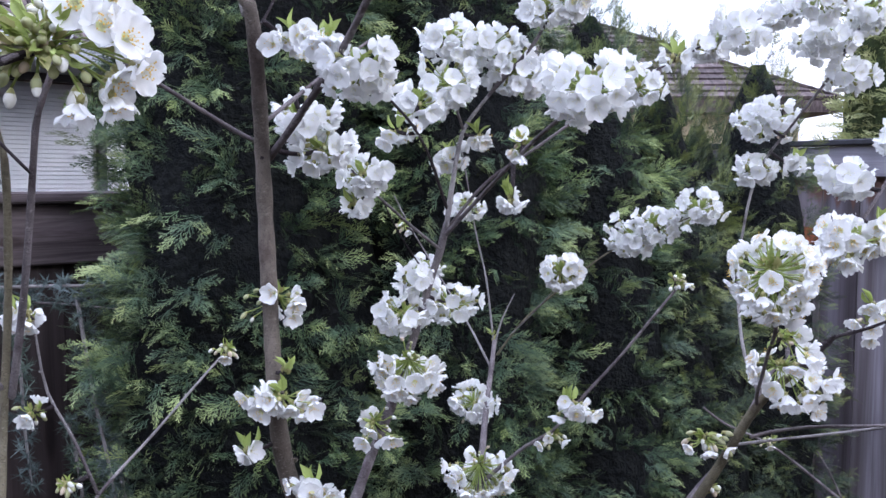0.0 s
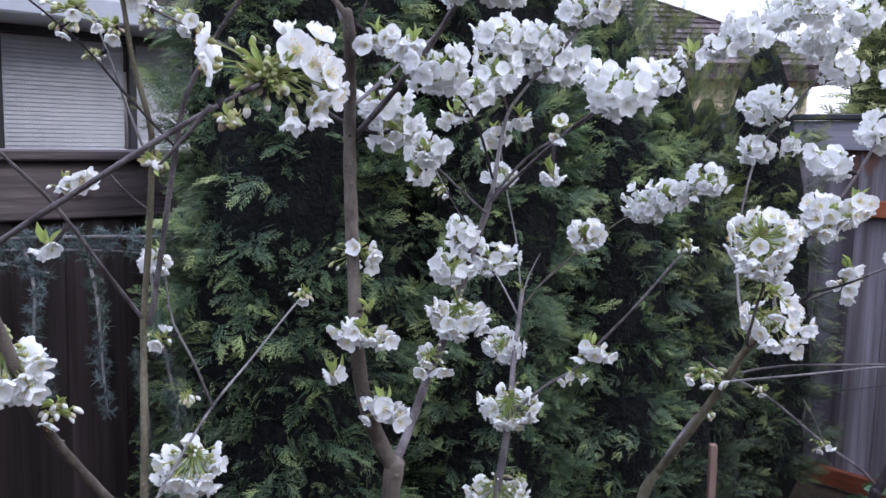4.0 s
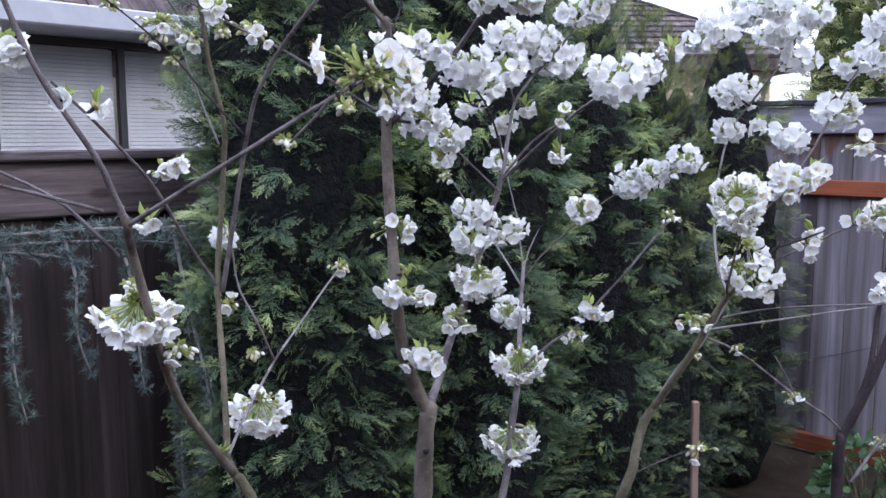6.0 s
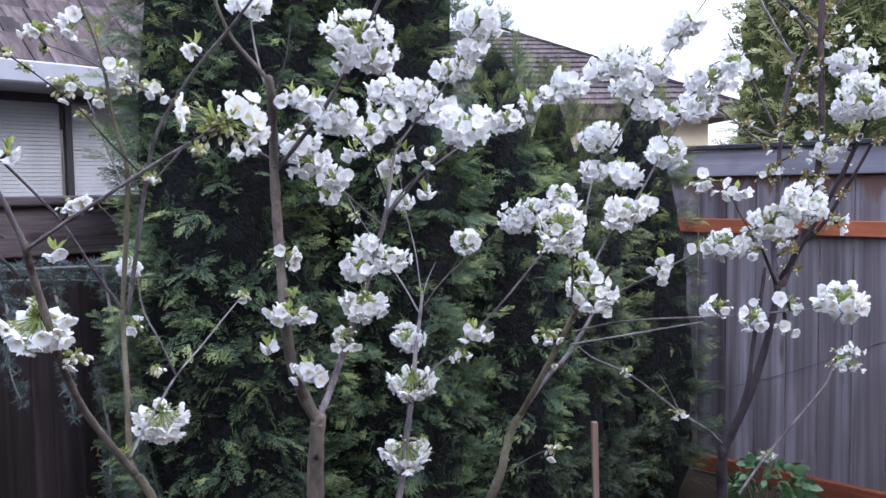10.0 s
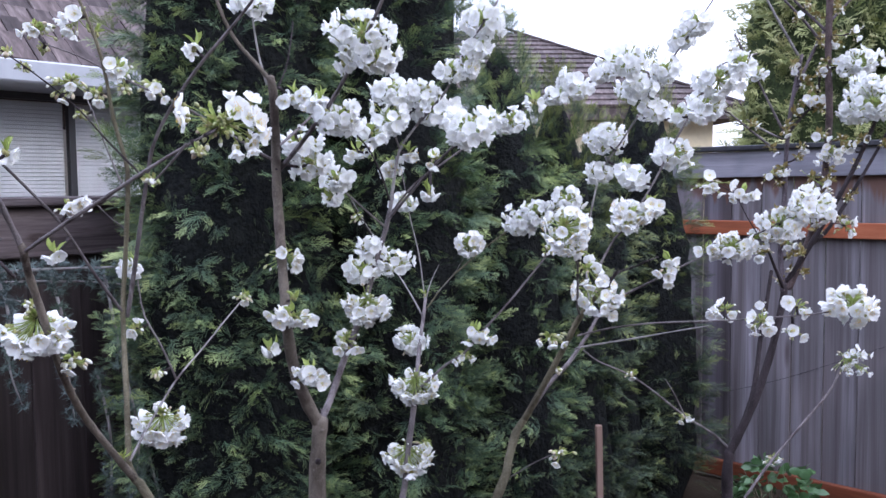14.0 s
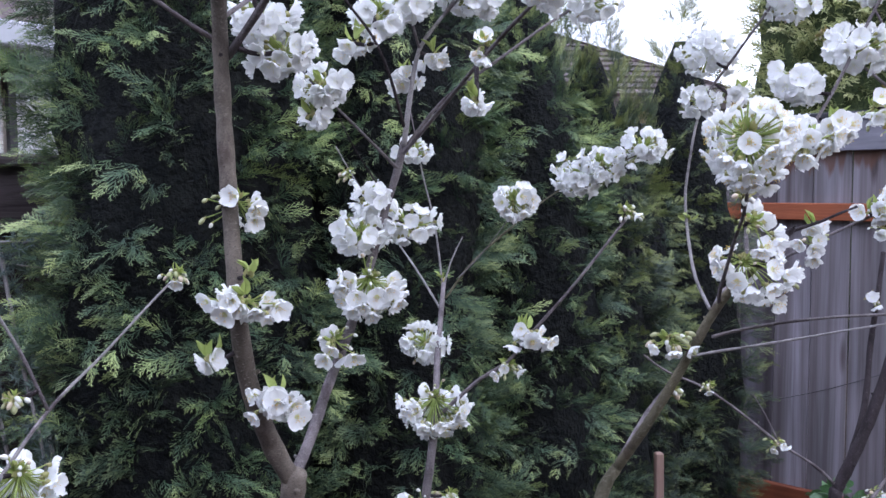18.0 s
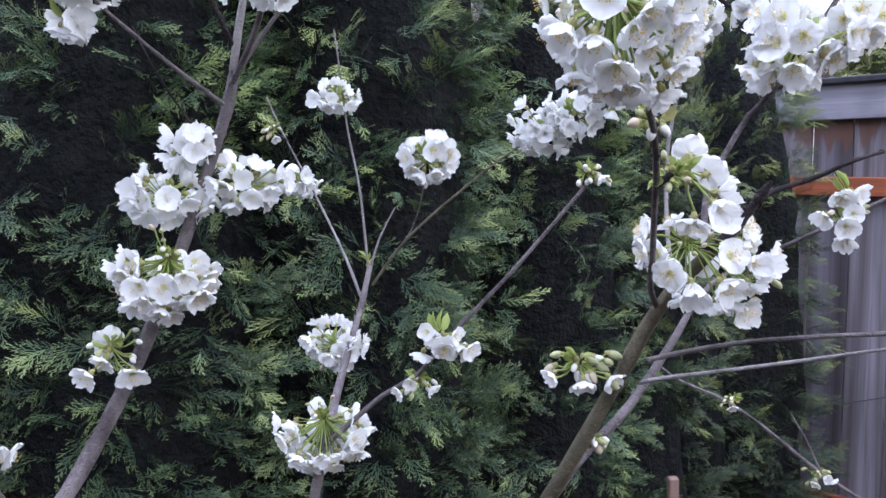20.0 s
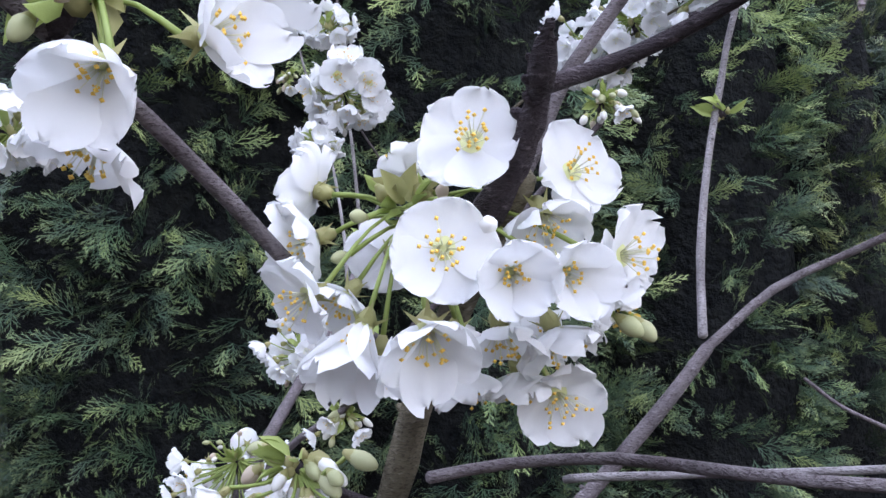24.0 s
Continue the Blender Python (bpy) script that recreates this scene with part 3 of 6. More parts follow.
for k in range(15):
    f = (k + 0.5) / 16
    a = Vector((x0 + 3.6 * f - 0.05, y0 + 3.6 * f, ze + (zr - ze) * f + 0.03))
    b = Vector((x1 - 3.6 * f + 0.05, y0 + 3.6 * f, ze + (zr - ze) * f + 0.03))
    ob = part("course", block((b - a).length, 0.27, 0.06, ((a + b) / 2), 0.006, Matrix.Rotation(radians(21), 4, "X")), ROOF_WOOD, far_roof)
# hip caps
a, b = Vector((x1, y0, ze + 0.05)), Vector((x1 - 3.6, 3.6, zr + 0.05))
for k in range(22):
    q = a + (b - a) * ((k + 0.5) / 22)
    ob = part("hip_cap", block(0.34, 0.20, 0.05, (0, 0, 0), 0.01), ROOF_WOOD, far_roof)
    ob.matrix_basis = Matrix.Translation(q) @ (b - a).to_track_quat("X", "Z").to_matrix().to_4x4()


# ---- conifers ----
def frond_template(pairs, seed, w=1.0, fine=True):
    """Flat scaly spray along +x: thin curved branchlets with a tip value per vertex."""
    rng = random.Random(seed)
    v, quads, tris, tip = [], [], [], []

    def strip(a, b, w0, w1, t0, t1):
        d = b - a
        n = Vector((-d.y, d.x, 0)).normalized() * w
        i = len(v)
        if w1:
            v.extend([a - n * w0, a + n * w0, b + n * w1, b - n * w1])
            tip.extend([t0, t0, t1, t1])
            quads.append((i, i + 1, i + 2, i + 3))
        else:
            v.extend([a - n * w0, a + n * w0, b])
            tip.extend([t0, t0, t1])
            tris.append((i, i + 1, i + 2))

    spine = [Vector((0, 0, 0))]
    for k in range(4):
        spine.append(spine[-1] + Vector((0.25, rng.uniform(-0.03, 0.03), 0.02 - 0.03 * k)))
    for k in (0, 2):
        strip(spine[k], spine[k + 2], 0.020 - 0.003 * k, 0.015 - 0.004 * k, k / 4, (k + 2) / 4)
    for i in range(pairs):
        for side in (-1, 1):
            s = (i + 0.35 + 0.25 * side + rng.uniform(-0.1, 0.1)) / pairs
            s = min(0.96, max(0.02, s))
            j = min(3, int(s * 4))
            o = spine[j].lerp(spine[j + 1], s * 4 - j)
            L = 0.50 * (1 - 0.66 * s) * rng.uniform(0.75, 1.15)
            ang = side * radians(rng.uniform(20, 35))
            m = o + Vector((math.cos(ang), math.sin(ang), rng.uniform(-0.10, 0.12))) * L * 0.55
            a1 = ang * 0.6
            e = m + Vector((math.cos(a1), math.sin(a1), rng.uniform(-0.25, 0.10))) * L * 0.5
            strip(o, m, 0.019, 0.016, s * 0.6, s * 0.6 + 0.15)
            strip(m, e, 0.017, 0, s * 0.6 + 0.15, min(1, s * 0.6 + 0.45))
            for q, turns in ((0.35, (side, -side)), (0.75, (side, -side))) if fine else ((0.6, (side, -side)),):
                c = o.lerp(m, q / 0.55) if q < 0.55 else m.lerp(e, (q - 0.55) / 0.45)
                for sd in turns:
                    a2 = ang * 0.8 + sd * radians(rng.uniform(16, 30))
                    l2 = (0.20 - 0.10 * q) * (1 - 0.5 * s) * rng.uniform(0.7, 1.25) + 0.03
                    strip(c, c + Vector((math.cos(a2), math.sin(a2), rng.uniform(-0.25, 0.15))) * l2, 0.017, 0, s * 0.5 + 0.25, min(1, s * 0.6 + 0.55))
    return np.array([tuple(p) for p in v]), np.array(quads), np.array(tris), np.array(tip)


TEMPLATES = [frond_template(4, s, 0.72) for s in (1, 2, 3, 8)]
SMALL_TEMPLATES = [frond_template(2, s, 2.6, False) for s in (4, 5)]


def spray_mesh(name, places, mat, templates):
    """One mesh of many sprays: places hold the base, direction, plane normal, length and tone."""
    vs, quads, tris, tips, tones, n = [], [], [], [], [], 0
    for i, (o, d, nrm, size, tone) in enumerate(places):
        tv, tq, t3, tt = templates[i % len(templates)]
        x = np.array(d)
        x = x / np.linalg.norm(x)
        z = np.array(nrm) - x * np.dot(nrm, x)
        z = z / (np.linalg.norm(z) + 1e-9)
        y = np.cross(z, x)
        vs.append(np.array(o) + size * (tv[:, :1] * x + tv[:, 1:2] * y + tv[:, 2:] * z))
        quads.append(tq + n)
        tris.append(t3 + n)
        tips.append(tt)
        tones.append(np.full(len(tv), tone))
        n += len(tv)
    vs, quads, tris = np.concatenate(vs), np.concatenate(quads), np.concatenate(tris)
    me = bpy.data.meshes.new(name)
    me.vertices.add(len(vs))
    me.vertices.foreach_set("co", vs.ravel())
    me.loops.add(quads.size + tris.size)
    me.loops.foreach_set("vertex_index", np.concatenate([quads.ravel(), tris.ravel()]).astype(np.int32))
    me.polygons.add(len(quads) + len(tris))
    me.polygons.foreach_set("loop_start", np.concatenate([np.arange(len(quads)) * 4, quads.size + np.arange(len(tris)) * 3]).astype(np.int32))
    me.update(calc_edges=True)
    for key, vals in (("tip", tips), ("tone", tones)):
        me.attributes.new(key, "FLOAT", "POINT").data.foreach_set("value", np.concatenate(vals).astype(np.float32))
    me.materials.append(mat)
    return me


def conifer(name, at, R, H, count, size, mat, templates, label, seed, blunt=2.4, group="", droop=0.25, category="conifer", gap=-0.20, core=0.74, sparse=0.0, rise=0.35, hidden=0.0, top=99.0):
    """A dense upright conifer: trunk, a shell coloured as inner shade and a crown of flat sprays in lobes."""
    rng = random.Random(seed)
    tree = thing(name, at, label, category, group)
    bm = bmesh.new()
    tube(bm, spline([(0, 0, 0), (0.01, 0, H * 0.3), (0, 0.01, H * 0.85)], [0.07, 0.05, 0.015], 0.2), 10, 0.05, rng)
    part("trunk", bm, DARK_BARK, tree)

    def profile(h):
        low = min(1, 0.72 + h * 2.2)
        return R * low * max(0.02, 1 - h ** blunt) ** 0.62

    def lobes(a, z):
        p = Vector((math.cos(a) * 1.1, math.sin(a) * 1.1, z * 1.3 / max(R, 0.3) * 0.5)) + Vector((seed * 3.1, 0, 0))
        return 1 + 0.15 * noise.noise(p * 1.5) + 0.13 * noise.noise(p * 4.2)

    # solid core in the colour of inner shade, seen through gaps between sprays
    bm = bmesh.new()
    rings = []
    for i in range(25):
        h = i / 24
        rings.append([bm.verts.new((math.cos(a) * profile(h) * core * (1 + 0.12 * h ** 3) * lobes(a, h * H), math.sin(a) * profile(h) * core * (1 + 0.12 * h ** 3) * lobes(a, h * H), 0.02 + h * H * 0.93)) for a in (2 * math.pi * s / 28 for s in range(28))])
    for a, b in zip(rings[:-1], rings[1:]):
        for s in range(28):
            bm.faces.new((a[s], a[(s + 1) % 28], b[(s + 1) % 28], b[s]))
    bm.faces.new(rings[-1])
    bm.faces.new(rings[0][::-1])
    part("shade_shell", bm, FAR_SHADE_SHELL if mat == FAR_GREEN else SHADE_SHELL, tree, "dark shell coloured as the shade inside the crown", True)
    places = []
    tries = 0
    while len(places) < count and tries < count * 12:
        tries += 1
        h = rng.random() ** 1.05
        if rng.random() > profile(h) / R + 0.55:
            continue
        a = rng.uniform(0, 2 * math.pi)
        if math.sin(a) > 0.18 and rng.random() < 0.94:
            continue
        z = h * H
        if (z < hidden or z > top) and rng.random() < 0.96:
            continue
        k = lobes(a, z)
        out = Vector((math.cos(a), math.sin(a), 0))
        side = Vector((-math.sin(a), math.cos(a), 0))
        clump = noise.noise(Vector((math.cos(a) * 6.2, math.sin(a) * 6.2, z * 4.4 / max(0.4, R) + seed * 7)))
        crest = h > 0.78 and H < 3
        if not crest and clump < gap + sparse * max(0, 0.55 - h) and rng.random() < 0.72:
            continue
        # a plume: one branch end with sprays alternating along it
        k *= 0.90 + (0.30 if not crest else 0.10) * clump
        r = profile(h) * k * rng.uniform(0.68, 0.95)
        o = Vector((math.cos(a) * r, math.sin(a) * r, z))
        way = out * rng.uniform(0.5, 0.9) + side * rng.uniform(-0.85, 0.85) + Vector((0, 0, rng.uniform(-0.05, 1.05) - droop + (1.1 if crest else 0)))
        way.normalize()
        flat = (Vector((0, 0, 1)) * rng.uniform(0.4, 1.0) + out * rng.uniform(0.1, 1.0) + side * rng.uniform(-1.1, 1.1)).normalized()
        if crest:
            flat = (out + side * rng.uniform(-0.8, 0.8)).normalized()
        across = flat.cross(way).normalized()
        flat = way.cross(across)
        length = size * rng.uniform(1.2, 1.9) * (0.7 if crest else 1)
        # height rise: paler top growth plus painted light; clump term darkens recesses as shade
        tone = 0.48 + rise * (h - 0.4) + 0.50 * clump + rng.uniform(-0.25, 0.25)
        n = rng.choice((6, 7, 8))
        for i in range(n):
            s = i / (n - 1)
            lean = (1 if i % 2 else -1) * radians(rng.uniform(25, 55)) * (1 - 0.75 * s)
            d = way * math.cos(lean) + across * math.sin(lean) + Vector((0, 0, -0.28 * s * (0 if crest else 1)))
            q = o + way * length * 0.8 * s + Vector((0, 0, -0.05 * length * s * s)) + flat * rng.uniform(-0.012, 0.012)
            nrm = flat + across * rng.uniform(-0.5, 0.5) + way * rng.uniform(-0.3, 0.3)
            # tone along the plume paints its shading: dark base, bright end
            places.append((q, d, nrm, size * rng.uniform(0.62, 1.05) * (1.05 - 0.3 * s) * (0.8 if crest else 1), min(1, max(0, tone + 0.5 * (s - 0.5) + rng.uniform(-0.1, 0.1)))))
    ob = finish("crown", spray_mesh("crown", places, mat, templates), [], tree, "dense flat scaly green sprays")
    tagged(ob, kind="stuff")
    return tree


HEDGE = "row of arborvitae"
ARB = "dense dark green arborvitae with flat drooping sprays"
LOW, HIGH = 0.25, 2.95
conifer("arborvitae", (-0.55, 2.50, GROUND), 0.45, 4.0, 9800, 0.078, CEDAR_GREEN, TEMPLATES, ARB, 1, 3.6, HEDGE, category="tree", hidden=LOW, top=HIGH, core=0.77)
conifer("arborvitae", (0.0, 2.74, GROUND), 0.43, 3.9, 8000, 0.078, CEDAR_GREEN, TEMPLATES, ARB, 2, 3.6, HEDGE, category="tree", hidden=LOW, top=HIGH)
conifer("arborvitae", (0.50, 3.05, GROUND), 0.40, 2.58, 5200, 0.068, CEDAR_GREEN, TEMPLATES, "dark green arborvitae with a rounded top", 3, 2.6, HEDGE, category="tree", hidden=LOW, rise=0.5)
conifer("arborvitae", (0.80, 3.25, GROUND), 0.37, 2.38, 4400, 0.067, OLIVE_GREEN, TEMPLATES, "dark green arborvitae with a brownish olive top", 6, 2.2, HEDGE, category="tree", hidden=LOW, rise=0.7, core=0.66)
conifer("arborvitae", (1.08, 3.68, GROUND), 0.36, 2.22, 2300, 0.070, OLIVE_GREEN, TEMPLATES, "dark green arborvitae between its taller neighbours", 7, 2.2, HEDGE, category="tree", hidden=LOW, rise=0.6, core=0.66)
conifer("arborvitae", (1.45, 4.02, GROUND), 0.45, 2.54, 3500, 0.072, OLIVE_GREEN, TEMPLATES, "slim green arborvitae with a pointed top", 4, 2.0, HEDGE, category="tree", hidden=LOW, rise=0.8, core=0.68)
TALL = "tall yellow-green conifer behind the fence"
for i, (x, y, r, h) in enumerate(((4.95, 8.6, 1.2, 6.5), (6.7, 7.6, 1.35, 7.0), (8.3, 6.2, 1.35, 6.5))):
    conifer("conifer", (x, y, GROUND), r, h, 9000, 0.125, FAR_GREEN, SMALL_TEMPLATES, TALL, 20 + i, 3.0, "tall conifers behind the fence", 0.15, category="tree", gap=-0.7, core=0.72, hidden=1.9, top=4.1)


# ---- blossoms ----
def petal(bm, turn, cup, length, width, rng, cols, rows, twist):
    """A rounded, slightly cupped and notched petal from the flower's centre."""
    grid = []
    wave = rng.uniform(0, 6.28)
    for i in range(rows + 1):
        s = 1 - (1 - i / rows) ** 1.6
        half = width * math.sqrt(1 - (1.885 * s - 0.90) ** 2) * (0.62 + 0.42 * s)
        row = []
        for j in range(cols + 1):
            u = j / cols * 2 - 1
            notch = 0.05 * (1 - u * u) ** 3 * s ** 8
            r = length * (s - notch - 0.10 * u * u * s * s) * (1 - 0.42 * cup * (1 - 0.6 * s))
            z = length * (cup * (1.05 * s - 0.30 * s * s) + 0.15 * u * u * s + twist * u * s) - length * 0.05 * math.sin(s * 3.1)
            z += length * 0.085 * s ** 3 * math.sin(u * 6.5 + wave)
            p = Vector((0.10 * length + r + (0.035 if cols < 5 else 0.018) * length * rng.uniform(-1, 1) * s ** 6, u * half * (1 - 0.06 * cup), z + 0.035 * length * rng.uniform(-1, 1) * s * s))
            row.append(bm.verts.new(Matrix.Rotation(turn, 3, "Z") @ p))
        grid.append(row)
    for i in range(rows):
        for j in range(cols):
            f = bm.faces.new((grid[i][j], grid[i + 1][j], grid[i + 1][j + 1], grid[i][j + 1]))
            f.smooth = True


def flower_mesh(seed, level, cup):
    """Five white petals, a green cup behind and a ring of stamens; faces +z, unit radius."""
    fine = level > 0
    rng = random.Random(seed)
    bm = bmesh.new()
    for k in range(5):
        petal(bm, k * 2 * math.pi / 5 + rng.uniform(-0.1, 0.1), cup + rng.uniform(-0.18, 0.22), rng.uniform(0.84, 1.0), rng.uniform(0.56, 0.68), rng, (4, 5, 8)[level], (4, 6, 9)[level], rng.uniform(-0.12, 0.12))
    tube(bm, [(Vector((0, 0, -0.42)), 0.09), (Vector((0, 0, -0.22)), 0.19), (Vector((0, 0, -0.02)), 0.17)], 6, mat=1)
    w = 0.22 if fine else 0.15
    disc = [bm.verts.new((w * math.cos(a * 0.7854), w * math.sin(a * 0.7854), 0.035)) for a in range(8)]
    bm.faces.new(disc).material_index = 4
    n = (4, 11, 20)[level]
    for k in range(n):
        a = k * 2.4 + rng.uniform(-0.2, 0.2)
        L, lean = rng.uniform(0.34, 0.74), rng.uniform(0.2, 0.95)
        b = Vector((math.cos(a) * lean, math.sin(a) * lean, 1)).normalized() * L
        w = 0.011 if fine else 0.02
        tube(bm, [(Vector((math.cos(a) * 0.05, math.sin(a) * 0.05, 0)), w), (b, w * 0.8)], 3, mat=2)
        h = 0.046 if fine else 0.05
        v = [bm.verts.new(b + Vector(q) * h) for q in ((1, 0, 0), (0, 1, 0), (-1, 0, 0), (0, -1, 0), (0, 0, 0.9), (0, 0, -0.9))]
        for i in range(4):
            for t in (4, 5):
                f = bm.faces.new((v[i], v[(i + 1) % 4], v[t]) if t == 4 else (v[(i + 1) % 4], v[i], v[t]))
                f.material_index = 3
    if fine:
        for k in range(5):
            a = k * 2 * math.pi / 5 + 0.6
            d = Vector((math.cos(a), math.sin(a), 0))
            s = Vector((-d.y, d.x, 0)) * 0.07
            q = [bm.verts.new(p) for p in (d * 0.14 - s + Vector((0, 0, -0.1)), d * 0.14 + s + Vector((0, 0, -0.1)), d * 0.42 + Vector((0, 0, -0.34)))]
            bm.faces.new(q).material_index = 1
    me = bpy.data.meshes.new("flower")
    bm.to_mesh(me)
    bm.free()
    me["cup"] = cup
    for m in (PETAL, CALYX, FILAMENT, ANTHER if fine else PALE_ANTHER, THROAT if fine else PALE_THROAT):
        me.materials.append(m)
    return me


FINE = [flower_mesh(s, 2, c) for s, c in ((1, 0.30), (2, 0.18), (3, 0.5), (4, 0.85), (5, 0.4), (6, 0.65), (12, 1.05), (14, 1.5))]
MEDIUM = [flower_mesh(s, 1, c) for s, c in ((1, 0.30), (2, 0.20), (3, 0.5), (4, 0.85), (5, 0.4), (6, 0.65), (12, 1.05))]
COARSE = [flower_mesh(s, 0, c) for s, c in ((7, 0.38), (8, 0.25), (9, 0.55), (10, 0.75), (11, 0.48), (13, 0.95))]




def bud_mesh(seed, tint, fine):
    rng = random.Random(seed)
    bm = bmesh.new()
    bmesh.ops.create_uvsphere(bm, u_segments=10 if fine else 7, v_segments=7 if fine else 5, radius=0.5)
    for v in bm.verts:
        v.co.z *= 1.45
        k = 1 - 0.28 * max(0, v.co.z) + 0.05 * math.sin(5 * math.atan2(v.co.y, v.co.x)) * rng.uniform(0.5, 1)
        v.co.x *= k
        v.co.y *= k
    for f in bm.faces:
        f.smooth = True
    tube(bm, [(Vector((0, 0, -1.0)), 0.14), (Vector((0, 0, -0.62)), 0.33), (Vector((0, 0, -0.30)), 0.42), (Vector((0, 0, -0.18)), 0.46)], 7, mat=1)
    me = bpy.data.meshes.new("bud")
    bm.to_mesh(me)
    bm.free()
    me.materials.append(tint)
    me.materials.append(CALYX)
    return me


BUDS = [bud_mesh(1, BUD_WHITE, True), bud_mesh(2, BUD_GREEN, True), bud_mesh(4, BUD_GREEN, True), bud_mesh(5, BUD_WHITE, True), bud_mesh(3, BUD_PINK, True)]


GREENER = [BUDS[1], BUDS[2], BUDS[0], BUDS[3], BUDS[4]]


def leaf_mesh(seed, mat, wide=0.26, fold=0.5):
    """A pointed leaf along +z, folded on its midrib, unit length."""
    rng = random.Random(seed)
    bm = bmesh.new()
    rows = []
    for i in range(6):
        s = i / 5
        w = wide * math.sin(math.pi * (0.08 + 0.92 * s)) ** 0.8 * (1 + (0.12 if i % 2 else -0.04)) if i < 5 else 0.004
        bend = Vector((0, -0.25 * s * s, 0))
        rows.append([bm.verts.new(Vector((-w, fold * w, s)) + bend), bm.verts.new(Vector((0, 0, s)) + bend), bm.verts.new(Vector((w, fold * w + rng.uniform(-0.02, 0.02), s)) + bend)])
    for a, b in zip(rows[:-1], rows[1:]):
        for j in range(2):
            bm.faces.new((a[j], a[j + 1], b[j + 1], b[j])).smooth = True
    me = bpy.data.meshes.new("leaf")
    bm.to_mesh(me)
    bm.free()
    me.materials.append(mat)
    return me


LEAVES = [leaf_mesh(1, YOUNG_LEAF, 0.22, 0.7), leaf_mesh(2, YOUNG_LEAF, 0.16, 1.0)]
BRONZE = [leaf_mesh(3, RED_LEAF), leaf_mesh(4, RED_LEAF, 0.2, 0.8)]
CALYX_BITS = [leaf_mesh(5, CALYX, 0.3, 0.3)]
BRACTS = [leaf_mesh(6, YOUNG_LEAF, 0.22, 0.9), leaf_mesh(7, YOUNG_LEAF, 0.19, 1.1), leaf_mesh(8, CALYX, 0.26, 0.8)]
BLOOM_RNG = random.Random(77)
FLOWER_R = 0.0145
LABELS = {
    "full": "full cluster of open white cherry blossoms", "ring": "round umbel of white blossoms with green stalks showing", "big": "large round umbel of open white blossoms",
    "few": "small bunch of open white blossoms", "half": "half-open white blossoms with green buds", "bud": "tight greenish-white flower buds", "tuft": "small tuft of lime-green young leaves", "red": "bronze young leaves and buds", "spur": "short spur with pinkish buds and bronze leaves",
}


def toward(d):
    return Vector(d).to_track_quat("Z", "Y").to_matrix().to_4x4()


def blossom(tree, kind, at, size, root):
    """A flower cluster on its spur: stalks, then flowers, buds and young leaves as pieces of it."""
    rng = BLOOM_RNG
    at, root = Vector(at), Vector(root)
    fine = size > 0.062 and kind in ("ring", "big", "few", "half", "bud") or at.x > 0.2 and at.z < 1.62 and at.y < 1.75
    flowers, buds, leaves = [], [], []
    R = size / 2
    axis = Vector((rng.uniform(-0.5, 0.5), -0.8, rng.uniform(0.0, 0.5))).normalized()
    core = at.copy()
    if kind == "full":
        n = max(6, int(3.7 * (size / 0.031) ** 2))
        crown = Vector((rng.uniform(-0.5, 0.5), -0.55, rng.uniform(0.35, 1.0))).normalized()
        for i in range(n):
            z = 1 - 2 * (i + 0.5) / n
            a = i * 2.39996 + rng.uniform(-0.25, 0.25)
            s = math.sqrt(1 - z * z)
            p = Vector((s * math.cos(a) + rng.uniform(-0.25, 0.25), s * math.sin(a) + rng.uniform(-0.25, 0.25), z * 0.9 + rng.uniform(-0.2, 0.2)))
            if p.normalized().dot(crown) < 0.80 or size < 0.07 and rng.random() < 0.6:
                flowers.append(p)
        leaves = [crown * rng.uniform(0.4, 1) + Vector((rng.uniform(-0.6, 0.6), rng.uniform(-0.3, 0.3), rng.uniform(-0.1, 0.7))) for _ in range(rng.choice((4, 6, 8)))]
        buds = [Vector((rng.uniform(-1, 1), rng.uniform(-1, 1), rng.uniform(-1, 0.6))) for _ in range(2)]
    elif kind in ("ring", "big"):
        axis = Vector((0.0, -0.85, 0.45)) if kind == "ring" else Vector((-0.5, -0.7, 0.5))
        axis.normalize()
        n = int({"ring": 5.0, "big": 5.4}[kind] * (size / 0.031) ** 2)
        for i in range(n):
            z = 1 - 2 * (i + 0.5) / n
            a = i * 2.39996 + rng.uniform(-0.3, 0.3)
            p = Vector((math.sqrt(1 - z * z) * math.cos(a), math.sqrt(1 - z * z) * math.sin(a), z)) + Vector((rng.uniform(-1, 1), rng.uniform(-1, 1), rng.uniform(-1, 1))) * 0.16
            p.normalize()
            if p.dot(axis) < 0.74 and p.z < 0.5 if kind == "ring" else p.dot(Vector((-0.53, -0.60, 0.60))) < 0.82:
                flowers.append(p)
        buds = [(axis * rng.uniform(0.2, 1) + Vector((rng.uniform(-0.7, 0.7), rng.uniform(-0.3, 0.3), rng.uniform(-0.7, 0.7)))) * 0.75 for _ in range(7)]
        leaves = [(axis * rng.uniform(0.1, 0.9) + Vector((rng.uniform(-0.8, 0.8), 0, rng.uniform(-0.2, 1)))) for _ in range(26)]
    elif kind == "tuft":
        leaves = [Vector((rng.uniform(-0.8, 0.8), rng.uniform(-0.8, 0.3), rng.uniform(0.2, 1))) for _ in range(6)]
    elif kind == "few":
        n = max(3, int(1.9 * (size / 0.031) ** 2))
        for i in range(n):
            flowers.append(Vector((rng.uniform(-0.95, 0.95), rng.uniform(-0.9, 0.4), rng.uniform(-0.6, 0.25))))
        leaves = [Vector((rng.uniform(-0.5, 0.5), rng.uniform(-0.4, 0.2), rng.uniform(0.5, 1))) for _ in range(4)]
